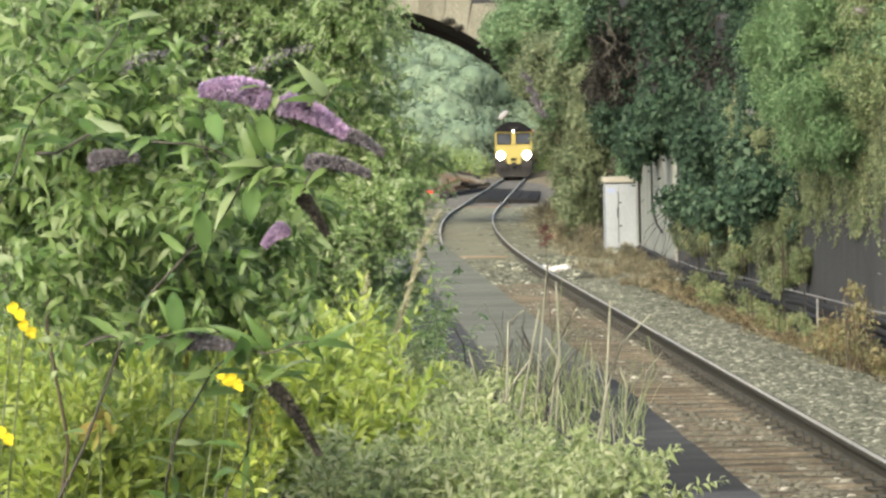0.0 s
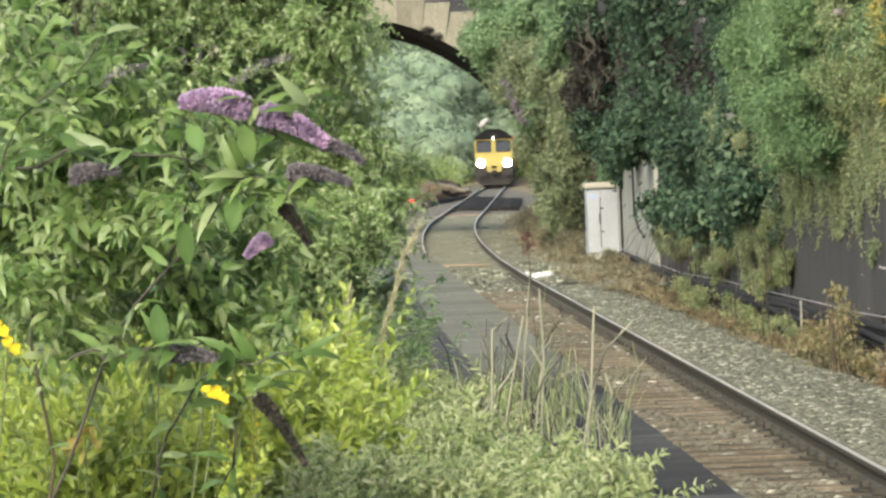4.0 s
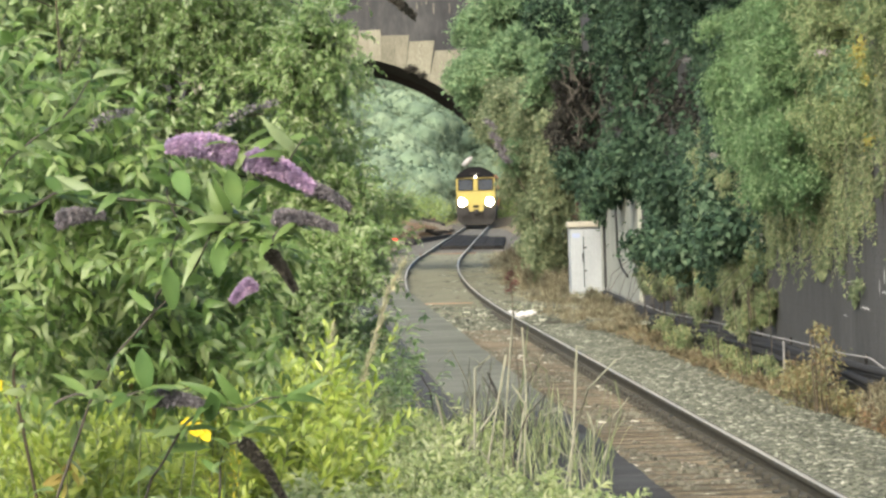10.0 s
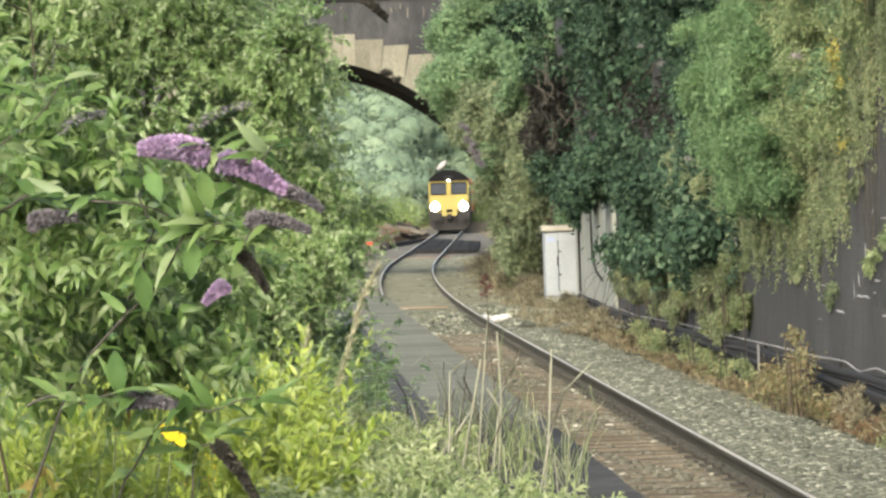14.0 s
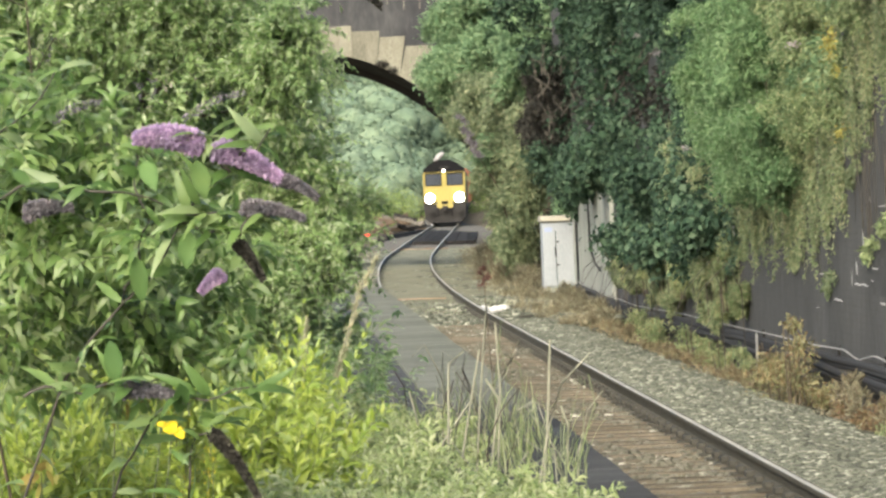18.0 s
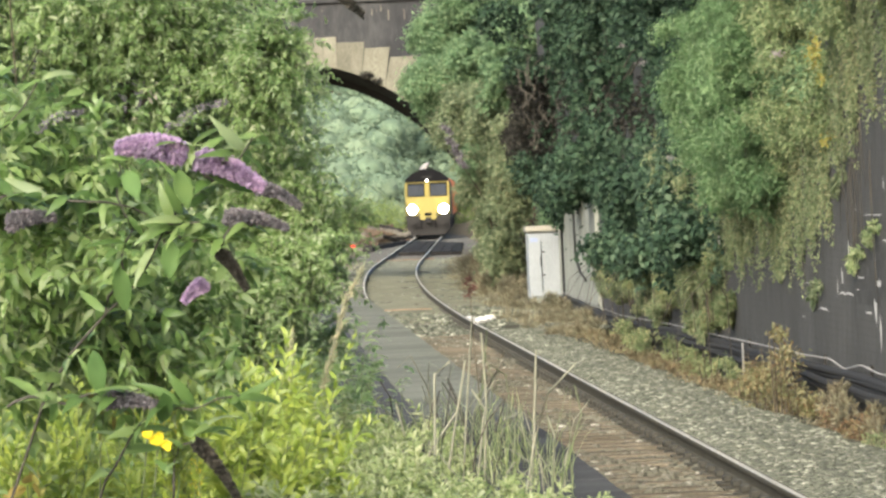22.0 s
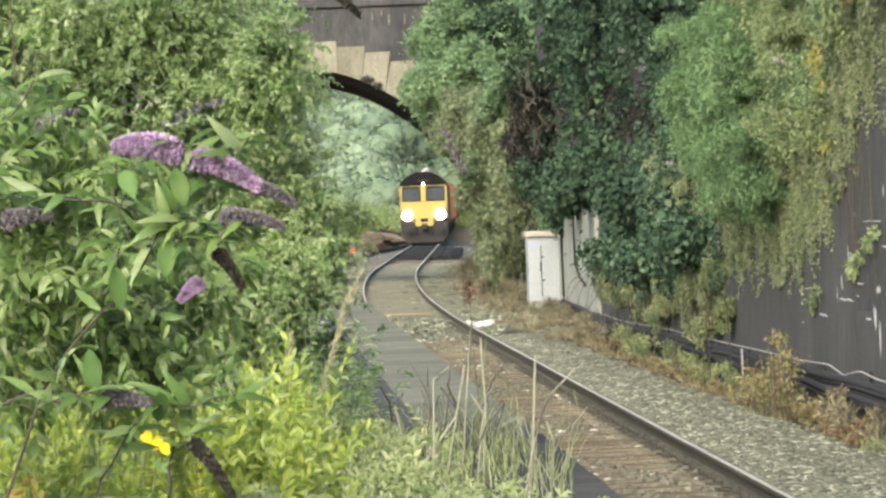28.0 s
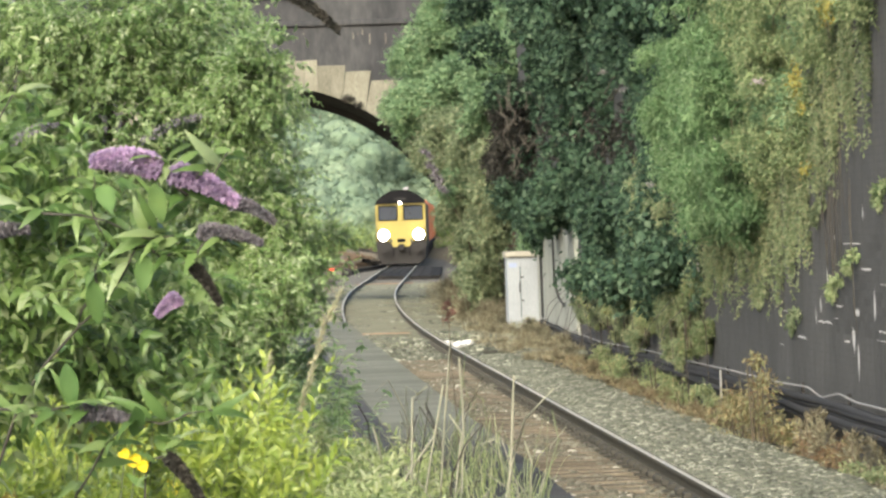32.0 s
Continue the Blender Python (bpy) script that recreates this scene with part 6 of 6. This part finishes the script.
TALL = [[(0.70, 0.88), (0.715, 1.20), (0.725, 1.46), (0.79, 1.51)], [(0.74, 0.88), (0.80, 1.20), (0.862, 1.51)], [(0.83, 0.88), (0.855, 1.20), (0.872, 1.38), (0.905, 1.69), (0.945, 1.71)],
        [(0.62, 0.95), (0.71, 1.12), (0.84, 1.30)], [(0.90, 0.88), (0.945, 1.24), (0.955, 1.28), (0.90, 1.37)], [(1.12, 0.88), (1.17, 1.13), (1.235, 1.33), (1.365, 1.46)],
        [(1.15, 0.88), (1.18, 1.2), (1.2, 1.52)], [(0.66, 0.88), (0.64, 1.05), (0.58, 1.31)], [(0.96, 0.88), (0.985, 1.3), (0.975, 1.6)], [(1.27, 0.88), (1.29, 1.12), (1.26, 1.21)]]
for i, way_ in enumerate(TALL):
    r = (0.0075, 0.0068, 0.006)[i % 3]
    lines.append(([(x, 19.0 + 0.12 * i, z) for x, z in way_], r, r * 0.7))
for i in range(46):
    x, y = 0.66 + 0.72 * g.random() ** 1.2, 18.6 + 5.4 * g.random()
    h = g.uniform(0.2, 0.66) * (1 if x < 1.25 else 0.7)
    pts = crooked(g, (x, y, 0.88), h, g.normal(size=2) * 0.2, wild=0.09)
    if i % 4 == 0:  # snapped and folded over
        pts.append(pts[-1] + np.array([g.choice([-1, 1]) * g.uniform(0.04, 0.1), 0, -g.uniform(0.02, 0.14)]))
    r = g.uniform(0.003, 0.0055)
    (dark if i % 3 == 1 else green if i % 3 == 2 else lines).append((pts, r, r * 0.6))
for i in range(26):  # side shoots and fallen stems
    x, y = 0.78 + 0.5 * g.random(), 18.8 + 4.6 * g.random()
    b_ = (x, y, 0.88 + 0.35 * g.random())
    s_ = g.choice([-1, 1])
    lines.append(([b_, (b_[0] + s_ * 0.07, y, b_[2] + 0.09 * g.normal()), (b_[0] + s_ * g.uniform(0.1, 0.2), y, b_[2] + g.uniform(-0.14, 0.1))], 0.003, 0.0018))
for i in range(70):
    x, y = 0.62 + 0.7 * g.random(), 19.0 + 5.0 * g.random()
    green.append((crooked(g, (x, y, 0.88), g.uniform(0.15, 0.5), g.normal(size=2) * 0.12, 3), 0.0022, 0.0012))
tubes("straw", lines, "straw", stalks, sides=5)
tubes("green_stems", green, "stalk_green", stalks, sides=5)
tubes("dark_stems", dark, "dark_stem", stalks, sides=5)
n = 260
p = np.stack([0.72 + 0.62 * g.random(n), 19.0 + 5.0 * g.random(n), np.full(n, 0.88)], 1)
leaves("blades", p, np.stack([g.normal(size=n) * 0.3, g.normal(size=n) * 0.3, np.ones(n)], 1), g.normal(size=(n, 3)), 0.10 + 0.26 * g.random(n), np.full(n, 0.006), "mugwort", stalks, "", 0.3)

# the flowering butterfly bush close by
def along(points, k):
    p = np.array(points, float)
    s = np.linspace(0, len(p) - 1, k)
    i = np.minimum(s.astype(int), len(p) - 2)
    return p[i] + (p[i + 1] - p[i]) * (s - i)[:, None]


def panicle(name, a, b, r, material, parent, label, seed, n=700, petal=0.008):
    """A tapering flower spike from a to b, thickest near a."""
    g = np.random.default_rng(seed)
    a, b = np.array(a, float), np.array(b, float)
    axis = unit(b - a)
    u = g.random(n) ** 1.15
    off = g.normal(size=(n, 3))
    off = unit(off - (off @ axis)[:, None] * axis)
    rad = r * (np.sqrt(1.02 - 0.9 * u * u) if r > 0.02 and material == "lilac" else 1.05 - 0.85 * u) * (0.8 + 0.25 * np.sin(u * 34 + off[:, 0] * 3) ** 2) * np.minimum(1, u * 6 + 0.45) * (0.55 + 0.45 * g.random(n) ** 0.4)
    if material != "lilac" and r > 0.012:
        tubes("spike_core", [([a, (a + b) / 2 + np.array([0, 0, 0.08 * np.linalg.norm(b - a)]), b], r * 0.7, r * 0.06)], material, parent, sides=7)
    sagged = np.stack([0 * u, 0 * u, -0.08 * np.linalg.norm(b - a) * np.sin(u * math.pi)], 1) * -1
    base = a + (b - a) * u[:, None] + off * rad[:, None] + sagged
    return leaves(name, base, off + 0.6 * g.normal(size=(n, 3)), g.normal(size=(n, 3)), petal * (0.7 + 0.6 * g.random(n)), petal * 0.8, material, parent, label)


for k, way_ in enumerate(([(0.24, 18.7, 1.42), (0.29, 18.7, 1.58), (0.35, 18.7, 1.77), (0.43, 18.7, 1.92)], [(0.10, 18.4, 1.42), (0.11, 18.4, 1.55), (0.125, 18.4, 1.68)])):
    gd = np.random.default_rng(730 + k)
    n = 360 if k == 0 else 110
    q = along(way_, n)
    fat = np.sin(np.linspace(0.15, 3.0, n))[:, None]
    leaves("feather", q + gd.normal(size=(n, 3)) * 0.008 * fat, np.array([0.45, 0, 1.0]) + 0.35 * gd.normal(size=(n, 3)), gd.normal(size=(n, 3)), 0.034, 0.005, "plume", plume)
    tubes("stalk", [([(way_[0][0] - 0.06, way_[0][1], 0.88)] + way_, 0.003, 0.0015)], "straw", plume)

FY = 11.05
buddleia = thing("butterfly_bush", "butterfly bush with lilac flower spikes and long drooping leaves", "bush")
STEMS = [
    [(-0.72, FY + 0.3, 1.3), (-0.55, FY + 0.2, 1.72), (-0.36, FY, 1.95), (-0.22, FY, 2.13), (-0.10, FY, 2.26), (0.02, FY, 2.36)],
    [(-0.75, FY + 0.2, 2.2), (-0.58, FY, 2.24), (-0.42, FY - 0.05, 2.235), (-0.26, FY, 2.18), (-0.12, FY, 2.15)],
    [(-0.45, FY + 0.4, 1.2), (-0.40, FY + 0.2, 1.55), (-0.24, FY, 1.71), (-0.05, FY, 1.72)],
    [(-0.62, FY, 1.74), (-0.42, FY, 1.74), (-0.25, FY, 1.75)],
    [(-0.36, FY, 1.95), (-0.30, FY, 2.12), (-0.33, FY, 2.32)],
    [(-0.22, FY, 2.13), (-0.1, FY, 2.10), (0.0, FY, 2.16)],
    [(-1.05, FY + 0.3, 1.5), (-0.90, FY, 1.95), (-0.72, FY, 2.3), (-0.50, FY, 2.52)],
    [(-0.10, FY, 2.26), (-0.13, FY, 2.33), (-0.15, FY, 2.345)],
    [(-0.36, FY + 0.1, 2.9), (-0.1, FY, 2.86), (0.08, FY, 2.8), (0.14, FY, 2.76)],
    [(-0.30, FY, 1.25), (-0.2, FY, 1.6), (-0.13, FY, 1.66)],
]
bars("stem", [(along(s, 14) + 0.012 * np.sin(np.arange(14)[:, None] * 1.3 + np.array([0, 1, 2]) + i), 0.0042, 0.002) for i, s in enumerate(STEMS)], "dark_stem", buddleia)
g = np.random.default_rng(81)
base, way = [], []
for s in STEMS:
    q = along(s, max(8, int(9 * len(s))))[4:]
    for k, p in enumerate(q):
        for sgn in (-1, 1):
            if g.random() < 0.52:
                continue
            base.append(p)
            way.append((sgn * (0.9 if k % 2 else 0.4) + 0.2 * g.normal(), (0.9 * sgn if k % 2 == 0 else 0.2) + 0.2 * g.normal(), 0.35 + 0.4 * g.normal()))
base, way = np.array(base), np.array(way)
leaves("leaves", base, way, np.array([0, -0.6, 0.75]) + 0.4 * g.normal(size=base.shape), 0.055 + 0.075 * g.random(len(base)) ** 1.4, 0.017 + 0.014 * g.random(len(base)), "buddleia", buddleia, "long grey-green drooping leaves", 0.65, True)
hang = np.array([(-0.30, FY - 0.04, 2.29), (-0.175, FY - 0.04, 2.29), (-0.20, FY - 0.05, 2.12), (-0.40, FY - 0.04, 1.86), (-0.235, FY - 0.05, 1.75), (-0.33, FY - 0.04, 2.06)])
leaves("broad_leaves", hang, np.array([0, -0.15, -1.0]) + 0.25 * g.normal(size=hang.shape), np.array([0, -1.0, 0.2]) + 0.2 * g.normal(size=hang.shape), 0.095 + 0.03 * g.random(len(hang)), 0.046, "broad_leaf", buddleia, "broad hanging leaves", 0.15, True)
for k, (a, b, r, m, label) in enumerate((
        ((-0.155, FY - 0.02, 2.325), (-0.325, FY - 0.02, 2.348), 0.030, "lilac", "fresh lilac flower spike"),
        ((-0.135, FY - 0.02, 2.315), (0.03, FY - 0.02, 2.235), 0.026, "lilac", "fresh lilac flower spike"),
        ((-0.07, FY, 2.168), (0.085, FY, 2.135), 0.021, "faded", "faded grey flower spike"),
        ((-0.122, FY, 2.010), (-0.176, FY, 1.968), 0.0165, "lilac", "small fading lilac spike"),
        ((-0.085, FY, 2.085), (-0.022, FY, 1.99), 0.015, "brown_spike", "dead brown flower spike"),
        ((0.13, FY, 2.76), (0.292, FY, 2.647), 0.017, "brown_spike", "dead brown flower spike"),
        ((-0.165, FY, 1.625), (-0.05, FY, 1.45), 0.017, "brown_spike", "dead brown flower spike"),
        ((-0.60, FY, 2.175), (-0.48, FY, 2.185), 0.024, "faded", "faded grey flower spike"),
        ((-0.38, FY, 1.735), (-0.22, FY, 1.70), 0.022, "faded", "faded grey flower spike"),
        ((0.01, FY - 0.01, 2.24), (0.12, FY, 2.185), 0.018, "faded", "faded grey flower spike"),
        ((-0.52, FY, 2.40), (-0.40, FY, 2.44), 0.010, "faded", "faded grey flower spike"),
        ((-0.20, FY, 2.39), (-0.05, FY, 2.45), 0.010, "faded", "faded grey flower spike"))):
    panicle("flower_spike", a, b, r, m, buddleia, label, 400 + k, 4600 if m == "lilac" else 1800 if r > 0.012 else 160, 0.0092 if m == "lilac" else 0.0085)
for k, (x, z) in enumerate(((-0.91, 1.77), (-0.88, 1.72), (-0.33, 1.575), (-0.30, 1.56), (-0.95, 1.42))):
    s = thing("evening_primrose", "yellow evening primrose in flower among the weeds", "flower", (0, 0, 0), "yellow flowers")
    tubes("stem", [([(x - 0.10, 12.9, 0.88), (x - 0.055, 12.84, (z + 0.88) / 2), (x - 0.015, 12.78, z - 0.12), (x, 12.75, z)], 0.004, 0.003)], "stalk_green", s)
    for bx, bz in ((0.0, 0.0), (0.02, -0.02)):
        n = 15
        a = np.linspace(0, 2 * np.pi * 2.9, n)
        b = np.stack([np.full(n, x + bx), np.full(n, 12.72), z + bz + 0.004 * np.sin(a * 2)], 1)
        tagged(leaves("bloom", b, np.stack([np.cos(a), -0.5 + 0 * a, np.sin(a) + 0.2], 1), np.array([0, -1.0, 0.2]) + 0 * b, np.full(n, 0.019), np.full(n, 0.018), "yellow_petal", s, "", 0.2, True), kind="stuff")
    n = 40
    u = g.random(n)
    a = g.random(n) * 6.28
    b = np.stack([x - 0.05 + 0.05 * u, 12.9 - 0.15 * u, 0.88 + (z - 0.9) * u], 1)
    leaves("leaves", b, np.stack([np.cos(a), np.sin(a), 0.3 + 0 * a], 1), np.array([0, 0, 1.0]) + 0 * b, np.full(n, 0.07), np.full(n, 0.018), "goldenrod", s, "", 0.3)

turning = thing("yellowing_weed", "weed with leaves turning yellow among the green", "weeds")
crown("leaves", [(-0.51, 14, 1.62, 0.05, 0.1, 0.04), (-0.46, 14, 1.58, 0.04, 0.1, 0.05), (-0.74, 14, 1.37, 0.06, 0.1, 0.04)], 34, 0.06, 0.028, "gold_leaf", turning, seed=741, fill=0.9, curl=0.3, fine=True)
tubes("stem", [([(-0.5, 14.05, 0.88), (-0.52, 14.0, 1.3), (-0.5, 14.0, 1.62)], 0.004, 0.002), ([(-0.74, 14.05, 0.88), (-0.74, 14.0, 1.37)], 0.004, 0.002)], "stalk_green", turning)

# ---------------------------------------------------------------- small pieces: stones, sleepers, bricks
g = np.random.default_rng(91)
ico = bmesh.new()
bmesh.ops.create_cone(ico, cap_ends=True, cap_tris=False, segments=4, radius1=1.15, radius2=0.62, depth=1.3)
IV = np.array([v_.co[:] for v_ in ico.verts])
bmesh.ops.triangulate(ico, faces=ico.faces)
IF = np.array([[v_.index for v_ in f_.verts] for f_ in ico.faces])
ico.free()


def stones(name, n, xr, yr, z_of, size, label, seed, material="stone", taper=0.0):
    g = np.random.default_rng(seed)
    y = yr[0] + (yr[1] - yr[0]) * g.random(n) ** 1.4
    x = xr[0] + (xr[1] + taper * (60 - y) + 0.06 * np.sin(y * 2.1) - xr[0]) * g.random(n)
    s = size * (0.5 + g.random((n, 1, 1)))
    v = IV[None] * s * (0.75 + 0.5 * g.random((n, len(IV), 1))) * np.array([1.2, 1.0, 0.75]) * (0.8 + 0.4 * g.random((n, 1, 3)))
    v += np.stack([x, y, z_of(x, y)], 1)[:, None]
    f = (np.arange(n)[:, None, None] * len(IV) + IF[None]).reshape(-1, 3)
    return tagged(link(name, arrays(name, v.reshape(-1, 3), f), material), label, "gravel", "", "stuff")


stones("ballast_shoulder", 52000, (3.85, 5.12), (27, 78), lambda x, y: -0.12 - 0.075 * np.abs(x - 4.5), 0.029, "grey crushed stone ballast beside the rail", 92, taper=0.012)
stones("crib_ballast", 26000, (1.9, 4.1), (19, 85), lambda x, y: -0.206 + 0.012 * np.sin(x * 1.9 + y * 0.7) + 0.024 * np.sin(x * 9 + y * 5) * np.sin(y * 3.3 - x * 4), 0.03, "rusty brown gravel between the sleepers", 93, "brown_stone")
stones("silt_gravel", 15000, (1.2, 8.0), (78, 176), lambda x, y: -0.165 + 0.02 * np.sin(x * 3 + y * 0.6), 0.04, "loose grey gravel on the silted trackbed", 94)
track = thing("sleeper_row", "worn brown timber sleepers with cast rail chairs", "sleepers", kind="structure")
sleeper = bpy.data.meshes.new("sleeper")
bm = boxed(-1.28, -0.125, -0.13, 1.28, 0.125, 0.0, 0.012)
bm.to_mesh(sleeper), bm.free()
chair = bpy.data.meshes.new("rail_chair")
bm = boxed(-0.17, -0.09, 0.0, 0.17, 0.09, 0.02)
box(bm, -0.12, -0.07, 0.02, -0.05, 0.07, 0.075, 0.01), box(bm, 0.05, -0.07, 0.02, 0.12, 0.07, 0.075, 0.01)
bm.to_mesh(chair), bm.free()
for i in range(100):
    y = 22.0 + i * 0.66
    ob = link("sleeper", sleeper, "sleeper", track)
    ob.location, ob.rotation_euler = (line_x(y) + random.uniform(-0.02, 0.02), y, -0.178 + random.uniform(-0.008, 0.004)), (0, 0, random.uniform(-0.01, 0.01))
    for s in (-0.75, 0.75):
        c = link("rail_chair", chair, "chair", track)
        c.location = (line_x(y) + s, y, -0.176)

me = arrays("near_sleepers", np.concatenate([np.array([[a_, b_, c_] for c_ in (-0.13, 0.0) for a_, b_ in ((-1.28, -0.125), (1.28, -0.125), (1.28, 0.125), (-1.28, 0.125))]) + (3.0, 21.34 - 0.66 * k, -0.178) for k in range(50)]),
            np.concatenate([np.array([[0, 1, 5, 4], [1, 2, 6, 5], [2, 3, 7, 6], [3, 0, 4, 7], [4, 5, 6, 7]]) + 8 * k for k in range(50)]))
tagged(link("near_sleepers", me, "sleeper", track), kind="stuff")

# bricks of the wall: the nearest singly, the rest joined
brick = bpy.data.meshes.new("brick")
bm = boxed(0, 0, 0, 0.02, 0.221, 0.0715, 0.001)
bm.to_mesh(brick), bm.free()
rest_v, rest_f = [], []
CUBE = np.array([[a_, b_, c_] for c_ in (0, 0.0715) for a_, b_ in ((0, 0), (0.02, 0), (0.02, 0.221), (0, 0.221))])
CF = np.array([[0, 4, 7, 3], [0, 1, 5, 4], [2, 3, 7, 6], [4, 5, 6, 7], [0, 3, 2, 1]])
count = 0
for row in range(62):
    z = -0.3 + row * 0.075
    for col in range(200):
        y = 30.6 + col * 0.225 + (0.1125 if row % 2 else 0)
        x = wall_x(y) - 0.0015 - random.uniform(0, 0.0012)
        if 39.2 < y < 44.6 and 0.9 < z < 2.6 and count < 300:
            ob = link("brick", brick, "dark_brick", wall)
            ob.location = (x, y, z)
            count += 1
        else:
            rest_f.append(CF + 8 * len(rest_v))
            rest_v.append(CUBE + (x, y, z))
rest = link("brick_courses", arrays("brick_courses", np.concatenate(rest_v), np.concatenate(rest_f)), "dark_brick", wall)
tagged(rest, kind="stuff")
MARKS = [(45.5, 1.06, 0.9, 0.02), (47.4, 0.86, 0.7, 0.02), (42.4, 1.62, 0.6, 0.02), (44.4, 1.24, 0.5, 0.016), (43.4, 1.86, 1.2, 0.012), (45.2, 1.5, 0.10, 0.2), (45.8, 1.24, 0.10, 0.13), (43.4, 0.93, 0.18, 0.2), (43.1, 0.74, 0.12, 0.24), (46.2, 1.1, 0.05, 0.14), (43.1, 1.2, 0.3, 0.06), (43.9, 0.9, 0.4, 0.018), (41.9, 1.3, 0.1, 0.2), (41.4, 1.05, 0.5, 0.016)]
for i in range(9 + len(MARKS)):
    if i < len(MARKS):
        y, z, L, h = MARKS[i]
    else:
        y, row = g.uniform(38, 50), int(g.integers(9, 34))
        z = -0.3 + row * 0.075 - 0.012
        L, h = (g.uniform(0.15, 0.8), g.uniform(0.006, 0.012)) if i % 3 else (g.uniform(0.04, 0.10), g.uniform(0.05, 0.14))
    bm = bmesh.new()
    bmesh.ops.create_grid(bm, x_segments=10, y_segments=2, size=0.5)
    for v_ in bm.verts:
        a, b = v_.co.x, v_.co.y
        k = 1 + 1.3 * noise.noise(Vector((a * 6, i * 3.1, b)))
        v_.co = Vector((0.0, a * L * (1 + 0.8 * noise.noise(Vector((b * 5, i * 1.7, 4)))), b * h * max(0.1, k) + 0.005 * noise.noise(Vector((a * 3, i, 9)))))
    part("lime_streak", bm, "lime", wall, "white lime streak", (wall_x(y) - 0.006, y, z))



def motions():
    # the train creeps towards the platform
    way = [(0, 312.8), (2.5, 309.7), (5, 306.0), (7.5, 301.8), (10, 296.6), (12.5, 291.2), (14.5, 286.1), (16.5, 280.2), (18, 275.4), (20, 268.9), (22.5, 261.3), (25, 253.6), (28, 244.5), (30, 238.5), (32, 232.9)]
    turn = -math.degrees(math.atan(1 / 20.4))
    for ob, behind in [(loco, 0.0)] + [(w_, 22.0 + 19.5 * k) for k, w_ in enumerate(wagons)]:
        rows = []
        for t, d in way:
            y = d + behind * math.cos(math.radians(turn))
            rows.append((t, pose(line_x(y), y, 0.0, 0, 0, turn)))
        walk(ob, rows)
    # the butterfly bush sways in the wind: seconds, millimetres across and up
    sway = [
        (0, 3, 2), (0.5, 1, 4), (1, 2, 6), (1.5, -1, 5), (2, 2, 2), (2.5, 3, 7), (4.5, 3, 4), (5, 2, 3),
        (5.5, 3, 1), (6, 6, -1), (6.5, 6, -3), (7, 4, 1), (7.5, 7, -5), (8, 6, -4), (8.5, 6, -6), (9, 7, -9),
        (9.5, 8, -11), (10, 9, -14), (10.5, 9, -12), (11, 7, -12), (11.5, 7, -12), (12, 6, -11), (12.5, 6, -12), (13, 6, -10),
        (13.5, 7, -9), (14, 4, -7), (14.5, 3, -3), (16.5, 8, -18), (17, 1, -2), (17.5, -7, 14), (18, -1, 2), (18.5, -4, 1),
        (19, -3, 2), (19.5, -1, -4), (20, -7, 7), (20.5, -2, 3), (21, -4, 2), (21.5, -2, -4), (22, -7, 8), (22.5, -5, 1),
        (23, -4, 2), (23.5, -4, -2), (24, -2, -6), (24.5, -5, 4), (25, -5, -6), (25.5, -6, -4), (27.5, -10, 4), (28, -15, 20),
        (28.5, -8, 1), (29, -10, 1), (29.5, -15, 11), (30, -7, -6), (30.5, -5, -5), (31, -9, 7), (31.5, -13, 14), (32, -19, 27),
    ]
    walk(buddleia, [(t, pose(a / 1000, 0, b / 1000)) for t, a, b in sway])


motions()
